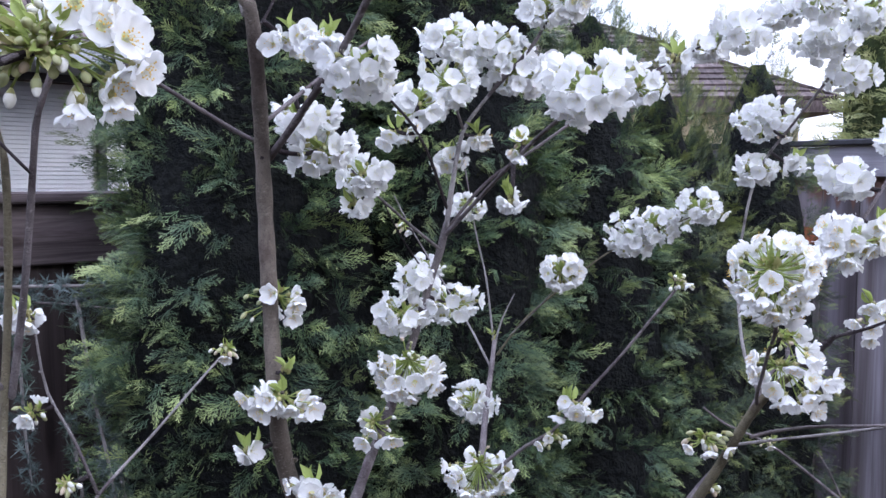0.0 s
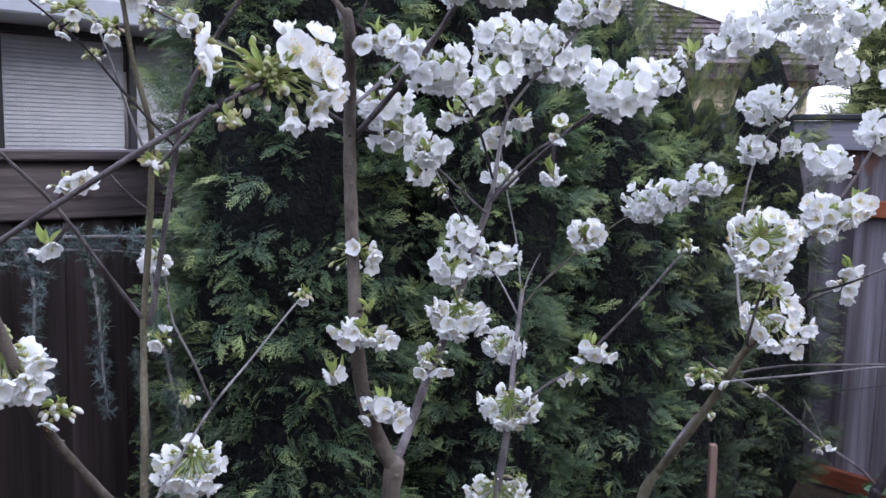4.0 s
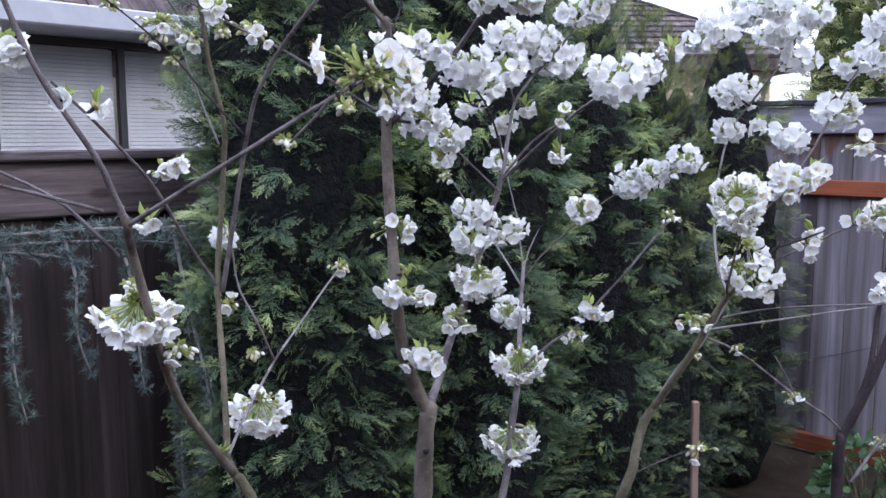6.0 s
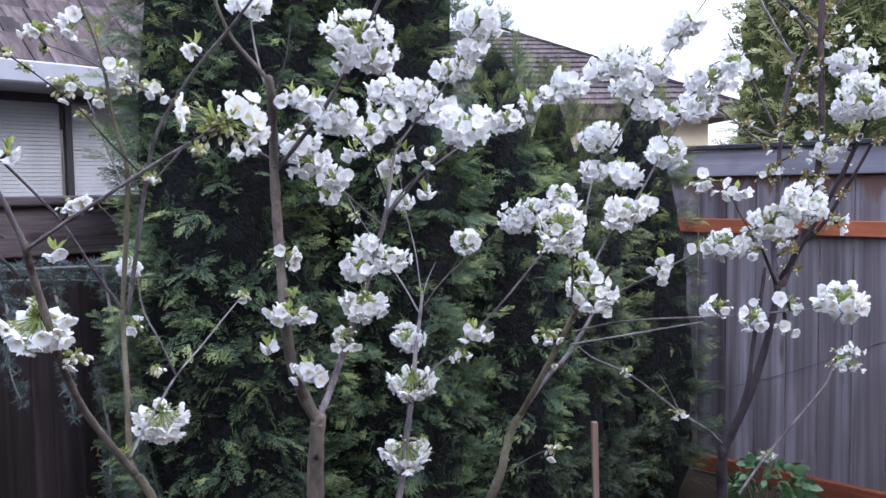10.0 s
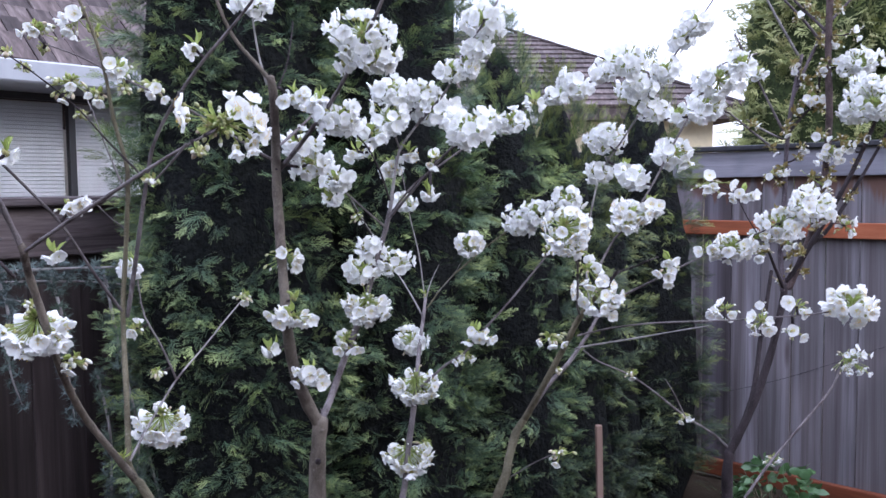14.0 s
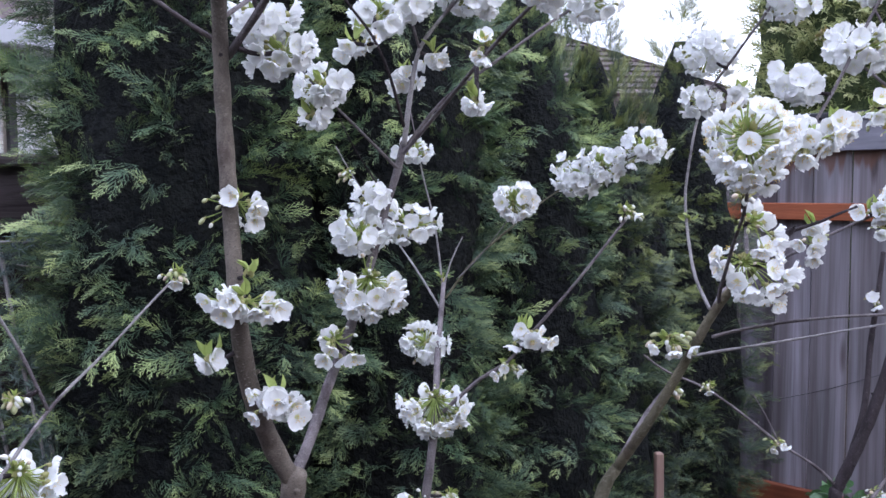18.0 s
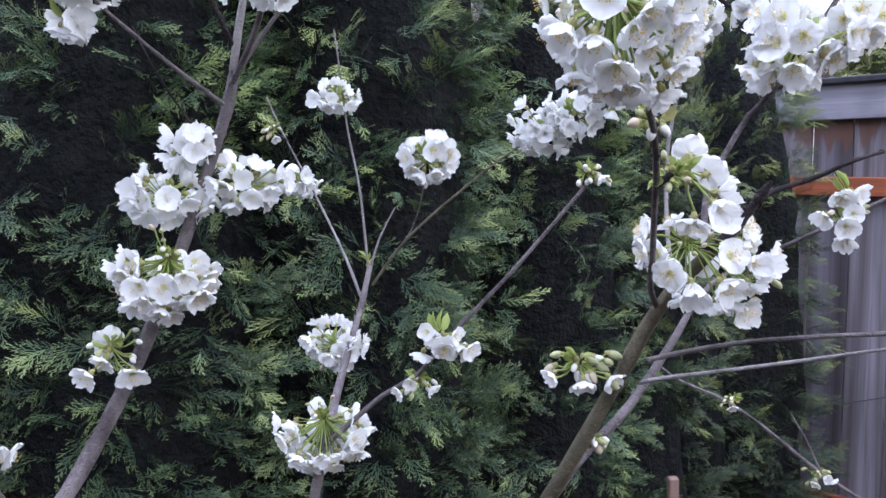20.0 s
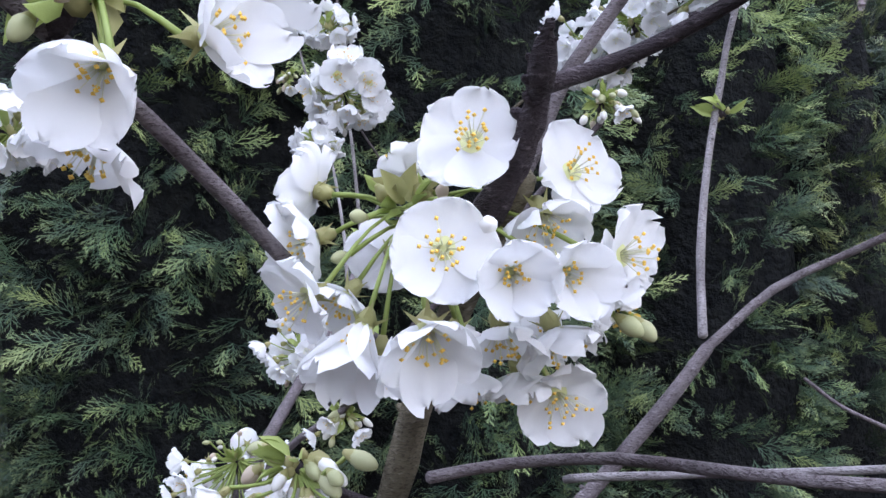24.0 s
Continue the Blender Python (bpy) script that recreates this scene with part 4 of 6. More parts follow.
        buds = [Vector((rng.uniform(-1, 1), rng.uniform(-0.6, 0.6), rng.uniform(-0.8, 0.4)))]
    elif kind == "half":
        lean = rng.choice((-1, 1))
        n = max(2, int(0.75 * (size / 0.031) ** 2))
        for i in range(n):
            flowers.append(Vector((lean * rng.uniform(-0.3, 1), rng.uniform(-0.9, 0.3), rng.uniform(-0.9, 0.4))))
        buds = [Vector((rng.uniform(-1, 1), rng.uniform(-0.8, 0.6), rng.uniform(-0.9, 0.5))) for _ in range(max(7, n + 3))]
        leaves = [Vector((rng.uniform(-1, 1), -0.3, rng.uniform(0.1, 1))) for _ in range(9)]
    elif kind == "bud":
        lean = rng.choice((-0.5, 0.5))
        buds = [Vector((rng.uniform(-0.9, 0.9) + lean * rng.choice((-1, 1, 1)), rng.uniform(-0.8, 0.4), rng.uniform(-0.95, 0.35))) * rng.uniform(0.6, 1.0) for _ in range(9 + int(100 * size))]
        leaves = [Vector((rng.uniform(-1, 1), -0.3, rng.uniform(-0.3, 1))) for _ in range(14)]
        flowers = [Vector((rng.uniform(-0.9, 0.9), -0.6, rng.uniform(-0.9, 0))) for _ in range(0 if size < 0.05 else 1 if size < 0.08 else 3)]
    else:
        buds = [Vector((rng.uniform(-1, 1), rng.uniform(-0.8, 0.5), rng.uniform(-0.9, 0.6))) for _ in range(9)]
        leaves = [Vector((rng.uniform(-1, 1), rng.uniform(-1, 0.5), rng.uniform(-0.6, 1))) for _ in range(10)]
        flowers = [Vector((rng.uniform(-0.9, 0.9), -0.6, rng.uniform(-0.9, 0.4))) for _ in range(2 if kind == "red" else rng.choice((0, 0, 1)))]
    base = core if kind in ("full", "few") else core + Vector((0, 0.15 * R, (0.30 if kind in ("ring", "big") else 0.1) * R))
    hub = core if kind in ("ring", "big") else base
    if kind == "big":
        base = core + Vector((-0.53, -0.60, 0.60)) * 0.020
    bm = bmesh.new()
    if (root - base).length > 0.004:
        mid = (root + base) / 2 + Vector((0, 0, -0.08 * (root - base).length))
        tube(bm, spline([root, mid, base], [0.0035, 0.003, 0.0032], 0.01), 6, 0.1, rng, 1)
    for _ in range(5):
        q = base + Vector((rng.uniform(-1, 1), rng.uniform(-1, 1), rng.uniform(-1, 1))) * 0.005
        w = 0.6 if fine else 1.0
        tube(bm, [(q - Vector((0, 0, 0.004)) * w, 0.002 * w), (q, 0.0042 * w), (q + Vector((0, -0.002, 0.006)) * w, 0.001 * w)], 6, mat=2)
    pieces = []
    reach = R - FLOWER_R * (0.45 if fine else 0.6)
    for d in flowers:
        d = d.normalized() if kind in ("ring", "big") else d
        if kind in ("ring", "full"):
            d = Vector((d.x * 1.06, d.y, d.z * 0.82))
        p = hub + d * reach * (rng.uniform(0.62, 0.92) if kind == "big" else rng.uniform(0.66, 1.04))
        face = ((p - base).normalized() + Vector((rng.uniform(-0.5, 0.5), rng.uniform(-0.45, 0.25), rng.uniform(-0.75, 0.15)))).normalized()
        r = FLOWER_R * rng.uniform(0.80, 1.12) * (0.90 if kind == "big" else 0.95 if kind == "bud" else 1.2 if fine else 1.18)
        m = Matrix.Translation(p) @ toward(face) @ Matrix.Rotation(rng.uniform(0, 6.28), 4, "Z") @ Matrix.Scale(r, 4)
        pieces.append(("flower", rng.choice((MEDIUM[2:] if kind in ("bud", "half") else FINE[:7] if at.x > 0.2 and at.y < 1.35 and at.z < 1.62 else MEDIUM) if fine else COARSE), m))
        tube(bm, spline([base, base.lerp(p - face * r * 0.4, 0.5) + Vector((0, 0, -0.003)), p - face * r * 0.4], [0.0009, 0.0008, 0.0010], 0.012), 4)
    for d in buds:
        if kind in ("full", "few"):
            d = d * 0.9 + Vector((0, 0, -0.2))
        p = base + d * reach * rng.uniform(0.6, 1.0)
        face = (d.normalized() + Vector((0, 0, -0.5))).normalized()
        r = rng.uniform(0.0038, 0.0060) * (0.62 if kind == "big" else 1.2 if kind == "bud" else 1.0)
        m = Matrix.Translation(p) @ toward(face) @ Matrix.Scale(r * 1.15, 4) @ Matrix.Diagonal((1, 1, rng.uniform(0.9, 1.35), 1))
        pieces.append(("bud", rng.choice(BUDS[3:] if kind in ("red", "spur") else GREENER if kind in ("bud", "half") else BUDS), m))
        tube(bm, spline([base, base.lerp(p, 0.5) + Vector((0, 0, -0.002)), p - face * r], [0.0009, 0.0008, 0.0012], 0.012), 4)
    for d in leaves:
        L = rng.uniform(0.010, 0.024) if kind != "few" else rng.uniform(0.018, 0.032)
        if kind in ("ring", "big", "bud", "half"):
            L = rng.uniform(0.007, 0.014) if kind == "big" else rng.uniform(0.006, 0.011) if kind == "bud" and size < 0.055 else rng.uniform(0.009, 0.017) if kind in ("half", "bud") else rng.uniform(0.007, 0.0145)
        if kind == "tuft":
            L = rng.uniform(0.012, 0.024)
        if kind in ("red", "spur"):
            L = rng.uniform(0.013, 0.027)
        p = base + d.normalized() * 0.006
        m = Matrix.Translation(p) @ toward(d.normalized()) @ Matrix.Rotation(rng.uniform(0, 6.28), 4, "Z") @ Matrix.Scale(L, 4)
        pieces.append(("leaf", rng.choice(BRONZE if kind in ("red", "spur") else BRACTS if kind == "big" else LEAVES if L > 0.013 else LEAVES + CALYX_BITS), m))
    for v in bm.verts:
        v.co -= at
    me = bpy.data.meshes.new("umbel")
    bm.to_mesh(me)
    bm.free()
    cluster = finish("umbel", me, [STALK, DARK_BARK, CALYX], tree, LABELS[kind])
    cluster.location = at - tree.location
    back = Matrix.Translation(-at)
    for name, mesh, m in pieces:
        ob = new(name, mesh)
        ob.parent = cluster
        ob.matrix_basis = back @ m


def posy(tree, label, hub, root, view, blooms, buds, leaves, leaf=0.012, seed=5, spread=0.011, filler=0):
    """A large cluster close by, each bloom with its own place and facing: (offset, (right, up, toward), cup, radius)."""
    rng = random.Random(seed)
    hub, root = Vector(hub), Vector(root)
    right, up, near = Vector((math.cos(view), math.sin(view), 0)), Vector((0, 0, 1)), Vector((math.sin(view), -math.cos(view), 0))

    def turned(q):
        return right * q[0] + up * q[1] + near * q[2]

    bm = bmesh.new()
    tube(bm, spline([root, (root + hub) / 2, hub], [0.0030, 0.0029, 0.0028], 0.006), 8, 0.1, rng, 1)
    for _ in range(9):
        q = hub + Vector((rng.uniform(-1, 1), rng.uniform(-1, 1), rng.uniform(-1, 1))) * 0.006
        e = q + Vector((rng.uniform(-1, 1), rng.uniform(-1, 0.6), rng.uniform(-0.2, 1))) * 0.006
        tube(bm, [(q, 0.0016), (q.lerp(e, 0.5), 0.0030), (e, 0.0008)], 7, mat=2)
    pieces = []

    def stalk(p, d, r):
        foot = hub + Vector((rng.uniform(-1, 1), rng.uniform(-1, 1), rng.uniform(-1, 1))) * 0.004
        end = p - d * r
        tube(bm, spline([foot, foot.lerp(end, 0.5) + Vector((0, 0, 0.10 * (end - foot).length)), end], [0.0007, 0.0006, 0.0009], 0.006), 6)

    for off, face, cup, r in blooms:
        p, d = hub + turned(off), turned(face).normalized()
        r *= 1.2
        mesh = min(FINE, key=lambda me: abs(me["cup"] - cup) + rng.uniform(0, 0.12))
        pieces.append(("flower", mesh, Matrix.Translation(p) @ toward(d) @ Matrix.Rotation(rng.uniform(0, 6.28), 4, "Z") @ Matrix.Scale(r, 4)))
        stalk(p, d, r * 0.4)
    for off, face, tint, r in buds:
        p, d = hub + turned(off), turned(face).normalized()
        pieces.append(("bud", BUDS[tint], Matrix.Translation(p) @ toward(d) @ Matrix.Scale(r, 4)))
        stalk(p, d, r)
    for _ in range(filler):
        d = turned((rng.uniform(-1, 0.7), rng.uniform(-0.8, 0.8), rng.uniform(-0.2, 1))).normalized()
        p, r = hub + d * rng.uniform(0.008, 0.029), rng.uniform(0.0042, 0.0066)
        pieces.append(("bud", rng.choice((BUDS[1], BUDS[2], BUDS[1], BUDS[4], BUDS[0])), Matrix.Translation(p) @ toward(d + Vector((0, 0, -0.4))) @ Matrix.Scale(r, 4)))
        stalk(p, d, r)
    for _ in range(leaves):
        d = turned((rng.uniform(-1, 1), rng.uniform(-0.5, 1), rng.uniform(-0.1, 1))).normalized()
        pieces.append(("bract", rng.choice(BRACTS), Matrix.Translation(hub + d * rng.uniform(0.003, spread)) @ toward(d) @ Matrix.Rotation(rng.uniform(0, 6.28), 4, "Z") @ Matrix.Scale(leaf * rng.uniform(0.6, 1.15), 4)))
    for v in bm.verts:
        v.co -= hub
    me = bpy.data.meshes.new("umbel")
    bm.to_mesh(me)
    bm.free()
    cluster = finish("umbel", me, [STALK, DARK_BARK, CALYX], tree, label)
    cluster.location = hub - tree.location
    back = Matrix.Translation(-hub)
    for name, mesh, m in pieces:
        ob = new(name, mesh)
        ob.parent = cluster
        ob.matrix_basis = back @ m


# ---- cherry trees ----
cherry = thing("cherry_tree", (-0.20, 1.28, GROUND), "young open-branched cherry tree in full white bloom", "tree")
dark_cherry = thing("cherry_tree", (1.24, 2.20, GROUND), "dark-barked cherry tree with opening blossoms by the fence", "tree")
limb(cherry, "left_scaffold", OLIVE_BARK, 0.01024, 0.00768, (-0.200, 1.280, 0.300), (-0.420, 1.100, 0.720), (-0.492, 0.980, 1.017), (-0.517, 0.975, 1.058), (-0.529, 0.975, 1.087))
limb(cherry, "left_limb", BROWN_BARK, 0.0072, 0.0060, (-0.517, 0.975, 1.058), (-0.545, 0.932, 1.128), (-0.571, 0.860, 1.220), (-0.566, 0.765, 1.304), (-0.561, 0.700, 1.376), (-0.561, 0.655, 1.448), (-0.560, 0.609, 1.517), (-0.553, 0.581, 1.549))
limb(cherry, "burr", BROWN_BARK, 0.0062, 0.0056, (-0.558, 0.595, 1.534), (-0.554, 0.583, 1.547), (-0.556, 0.578, 1.560))
limb(cherry, "left_limb", GREY_BARK, 0.0046, 0.0029, (-0.555, 0.580, 1.553), (-0.559, 0.573, 1.571), (-0.565, 0.556, 1.602), (-0.572, 0.538, 1.635), (-0.623, 0.512, 1.732), (-0.653, 0.503, 1.814), (-0.664, 0.498, 1.850))
limb(cherry, "left_branch", GREY_BARK, 0.0034, 0.0019, (-0.553, 0.581, 1.548), (-0.480, 0.539, 1.589), (-0.395, 0.506, 1.637), (-0.339, 0.490, 1.670), (-0.285, 0.495, 1.703), (-0.250, 0.512, 1.724))
limb(cherry, "twig", GREY_BARK, 0.00224, 0.00128, (-0.283, 0.473, 1.703), (-0.299, 0.473, 1.683), (-0.340, 0.493, 1.645))
limb(cherry, "twig", GREY_BARK, 0.00256, 0.0016, (-0.569, 0.541, 1.570), (-0.629, 0.523, 1.590), (-0.715, 0.497, 1.615), (-0.756, 0.478, 1.623))
limb(cherry, "twig", GREY_BARK, 0.00256, 0.0016, (-0.561, 0.563, 1.512), (-0.600, 0.550, 1.560), (-0.637, 0.544, 1.592), (-0.725, 0.520, 1.640), (-0.754, 0.502, 1.655))
limb(cherry, "left_stem", OLIVE_BARK, 0.0061, 0.0024, (-0.529, 0.975, 1.087), (-0.541, 1.019, 1.221), (-0.561, 1.083, 1.381), (-0.550, 1.080, 1.506), (-0.531, 1.049, 1.647), (-0.529, 1.033, 1.699), (-0.543, 1.010, 1.782), (-0.551, 0.996, 1.869), (-0.566, 0.983, 1.943), (-0.586, 0.968, 2.005), (-0.604, 0.954, 2.065))
limb(cherry, "inner_stem", GREY_BARK, 0.0048, 0.00256, (-0.551, 1.081, 1.375), (-0.526, 1.068, 1.495), (-0.502, 1.044, 1.601), (-0.476, 1.008, 1.689), (-0.461, 0.990, 1.730), (-0.421, 0.962, 1.794), (-0.352, 0.902, 1.867), (-0.293, 0.872, 1.924), (-0.246, 0.842, 1.969), (-0.212, 0.823, 2.009))
limb(cherry, "twig", PALE_BARK, 0.00288, 0.00179, (-0.526, 0.975, 1.098), (-0.509, 1.051, 1.146), (-0.469, 1.141, 1.224), (-0.433, 1.256, 1.273), (-0.396, 1.348, 1.324), (-0.366, 1.416, 1.363))
limb(cherry, "twig", PALE_BARK, 0.00243, 0.00141, (-0.469, 1.141, 1.224), (-0.500, 1.142, 1.300), (-0.532, 1.139, 1.366), (-0.540, 1.134, 1.422), (-0.542, 1.127, 1.466))
limb(cherry, "branch", GREY_BARK, 0.00352, 0.00192, (-0.561, 1.083, 1.383), (-0.592, 1.020, 1.466), (-0.614, 0.909, 1.574), (-0.638, 0.844, 1.633), (-0.676, 0.801, 1.691), (-0.710, 0.756, 1.739))
limb(cherry, "twig", DARK_BARK, 0.00205, 0.00115, (-0.486, 1.017, 1.660), (-0.552, 0.997, 1.737), (-0.596, 0.974, 1.796), (-0.645, 0.941, 1.846), (-0.706, 0.918, 1.896), (-0.754, 0.894, 1.933))
limb(cherry, "twig", PALE_BARK, 0.00224, 0.00128, (-0.544, 1.060, 1.647), (-0.572, 1.057, 1.723), (-0.596, 1.054, 1.797), (-0.618, 1.060, 1.849))
limb(cherry, "twig", GREY_BARK, 0.0016, 0.00096, (-0.549, 1.084, 1.559), (-0.578, 1.078, 1.583), (-0.609, 1.072, 1.619))
limb(cherry, "trunk", BROWN_BARK, 0.024, 0.0168, (-0.200, 1.280, -0.200), (-0.190, 1.280, 0.100), (-0.180, 1.280, 0.500), (-0.178, 1.252, 0.905), (-0.174, 1.244, 1.006), (-0.167, 1.235, 1.087))
limb(cherry, "leader", BROWN_BARK, 0.0148, 0.0084, (-0.167, 1.235, 1.087), (-0.192, 1.220, 1.140), (-0.217, 1.188, 1.228), (-0.226, 1.164, 1.304), (-0.231, 1.160, 1.381), (-0.240, 1.180, 1.506), (-0.246, 1.185, 1.644), (-0.242, 1.148, 1.754), (-0.239, 1.104, 1.841), (-0.243, 1.096, 1.872))
limb(cherry, "branch", BROWN_BARK, 0.00544, 0.0032, (-0.241, 1.095, 1.863), (-0.269, 1.090, 1.898), (-0.312, 1.076, 1.950), (-0.337, 1.052, 2.010), (-0.350, 1.037, 2.065))
limb(cherry, "twig", PALE_BARK, 0.00269, 0.0016, (-0.252, 1.106, 1.859), (-0.273, 1.143, 1.929), (-0.285, 1.150, 2.014), (-0.291, 1.156, 2.099))
limb(cherry, "twig", DARK_BARK, 0.00192, 0.00128, (-0.236, 1.113, 1.842), (-0.217, 1.146, 1.894), (-0.206, 1.170, 1.958), (-0.203, 1.193, 2.005))
limb(cherry, "branch", GREY_BARK, 0.00352, 0.00141, (-0.253, 1.175, 1.703), (-0.284, 1.158, 1.721), (-0.342, 1.115, 1.761), (-0.413, 1.073, 1.807), (-0.472, 1.039, 1.837), (-0.539, 1.006, 1.870), (-0.595, 0.981, 1.900), (-0.648, 0.956, 1.919))
limb(cherry, "branch", GREY_BARK, 0.00544, 0.0032, (-0.238, 1.187, 1.682), (-0.188, 1.122, 1.731), (-0.120, 1.032, 1.804), (-0.070, 0.954, 1.873), (-0.035, 0.895, 1.928), (-0.006, 0.847, 1.980), (0.013, 0.808, 2.022))
limb(cherry, "twig", GREY_BARK, 0.00384, 0.00192, (-0.242, 1.166, 1.728), (-0.208, 1.206, 1.763), (-0.162, 1.277, 1.816), (-0.111, 1.328, 1.864))
limb(cherry, "stem", GREY_BARK, 0.00972, 0.00612, (-0.165, 1.240, 1.095), (-0.147, 1.286, 1.129), (-0.118, 1.350, 1.204), (-0.086, 1.374, 1.282), (-0.050, 1.401, 1.388), (-0.023, 1.424, 1.479), (-0.005, 1.427, 1.534), (0.006, 1.425, 1.581))
limb(cherry, "branch", PALE_BARK, 0.0048, 0.00256, (0.006, 1.414, 1.577), (0.017, 1.424, 1.655), (0.034, 1.439, 1.734), (0.075, 1.460, 1.792), (0.112, 1.472, 1.843))
limb(cherry, "branch", GREY_BARK, 0.00352, 0.00224, (0.005, 1.413, 1.563), (0.047, 1.349, 1.613), (0.108, 1.199, 1.688), (0.139, 1.099, 1.722), (0.171, 1.029, 1.750))
limb(cherry, "twig", GREY_BARK, 0.00288, 0.0016, (0.006, 1.419, 1.570), (0.070, 1.400, 1.648), (0.146, 1.369, 1.702), (0.259, 1.367, 1.780), (0.393, 1.403, 1.855), (0.538, 1.438, 1.923), (0.614, 1.449, 1.956))
limb(cherry, "twig", DARK_BARK, 0.00288, 0.00179, (0.006, 1.416, 1.606), (-0.018, 1.358, 1.680), (-0.045, 1.314, 1.733), (-0.084, 1.269, 1.776))
limb(cherry, "twig", GREY_BARK, 0.00288, 0.0016, (-0.006, 1.412, 1.539), (-0.050, 1.353, 1.580), (-0.108, 1.311, 1.636), (-0.138, 1.305, 1.667))
limb(cherry, "twig", DARK_BARK, 0.0016, 0.00096, (-0.027, 1.406, 1.497), (-0.058, 1.401, 1.543), (-0.081, 1.396, 1.583), (-0.098, 1.390, 1.622))
limb(cherry, "branch", GREY_BARK, 0.0032, 0.00192, (0.075, 1.460, 1.792), (0.153, 1.431, 1.881), (0.188, 1.414, 1.956), (0.236, 1.396, 2.029), (0.278, 1.368, 2.092), (0.308, 1.350, 2.142))
limb(cherry, "back_stem", GREY_BARK, 0.01088, 0.00512, (-0.170, 1.310, 0.200), (-0.050, 1.450, 0.550), (0.028, 1.551, 0.788), (0.046, 1.584, 0.906), (0.070, 1.628, 1.054), (0.088, 1.765, 1.156), (0.104, 1.859, 1.225), (0.116, 1.914, 1.291))
limb(cherry, "twig", PALE_BARK, 0.00269, 0.0016, (0.105, 1.880, 1.240), (0.060, 1.980, 1.317), (-0.020, 2.124, 1.435), (-0.086, 2.207, 1.537), (-0.129, 2.265, 1.614))
limb(cherry, "twig", PALE_BARK, 0.00243, 0.00128, (0.114, 1.913, 1.288), (0.098, 1.935, 1.428), (0.075, 1.964, 1.534), (0.058, 2.003, 1.641), (0.045, 2.030, 1.718))
limb(cherry, "twig", PALE_BARK, 0.00224, 0.00128, (0.116, 1.913, 1.284), (0.133, 1.916, 1.341), (0.161, 1.928, 1.396))
limb(cherry, "twig", OLIVE_BARK, 0.00256, 0.00141, (0.121, 1.911, 1.261), (0.181, 1.903, 1.341), (0.269, 1.892, 1.420), (0.358, 1.891, 1.489), (0.437, 1.886, 1.528), (0.551, 1.855, 1.580))
limb(cherry, "twig", PALE_BARK, 0.0016, 0.00102, (0.150, 1.912, 1.305), (0.194, 1.843, 1.365), (0.223, 1.627, 1.458))
limb(cherry, "branch", GREY_BARK, 0.00397, 0.00269, (0.075, 1.629, 1.067), (0.158, 1.618, 1.142), (0.208, 1.607, 1.175), (0.269, 1.608, 1.245), (0.344, 1.629, 1.320), (0.452, 1.660, 1.440))
limb(cherry, "front_scaffold", OLIVE_BARK, 0.01216, 0.00909, (-0.160, 1.270, 0.220), (0.080, 1.240, 0.550), (0.251, 1.233, 0.906), (0.280, 1.257, 0.984), (0.303, 1.280, 1.042), (0.323, 1.280, 1.073))
limb(cherry, "front_limb", OLIVE_BARK, 0.0078, 0.0057, (0.323, 1.280, 1.073), (0.350, 1.238, 1.143), (0.381, 1.207, 1.217), (0.410, 1.194, 1.278), (0.421, 1.185, 1.306), (0.430, 1.176, 1.328), (0.447, 1.162, 1.360), (0.466, 1.138, 1.390), (0.483, 1.120, 1.414))
limb(cherry, "spur", DARK_BARK, 0.00496, 0.00416, (0.470, 1.118, 1.400), (0.481, 1.112, 1.415), (0.490, 1.104, 1.431), (0.495, 1.092, 1.444))
limb(cherry, "spur", DARK_BARK, 0.00416, 0.00112, (0.494, 1.095, 1.440), (0.497, 1.086, 1.450), (0.499, 1.082, 1.455))
limb(cherry, "twig", DARK_BARK, 0.00269, 0.00154, (0.494, 1.095, 1.440), (0.510, 1.112, 1.446), (0.527, 1.108, 1.452), (0.545, 1.098, 1.460), (0.563, 1.085, 1.471), (0.594, 1.101, 1.478))
limb(cherry, "branch", GREY_BARK, 0.00338, 0.00205, (0.466, 1.140, 1.388), (0.478, 1.180, 1.425), (0.487, 1.198, 1.451), (0.506, 1.213, 1.479), (0.528, 1.218, 1.514), (0.540, 1.204, 1.530), (0.605, 1.201, 1.627), (0.676, 1.215, 1.751), (0.727, 1.228, 1.830), (0.768, 1.221, 1.907), (0.863, 1.216, 1.939))
limb(cherry, "branch", GREY_BARK, 0.0028, 0.0022, (0.437, 1.176, 1.340), (0.419, 1.130, 1.366), (0.413, 1.100, 1.393), (0.402, 1.052, 1.435), (0.389, 0.996, 1.474), (0.370, 0.945, 1.510), (0.348, 0.895, 1.549))
limb(cherry, "side_limb", GREY_BARK, 0.0063, 0.00468, (0.314, 1.280, 1.060), (0.393, 1.341, 1.141), (0.442, 1.371, 1.179), (0.469, 1.395, 1.201), (0.518, 1.431, 1.255), (0.542, 1.452, 1.285))
limb(cherry, "branch", GREY_BARK, 0.00348, 0.00154, (0.542, 1.452, 1.285), (0.588, 1.511, 1.315), (0.635, 1.540, 1.334), (0.721, 1.517, 1.381), (0.817, 1.507, 1.429), (0.921, 1.472, 1.480), (0.996, 1.467, 1.510), (1.085, 1.459, 1.549), (1.212, 1.464, 1.525))
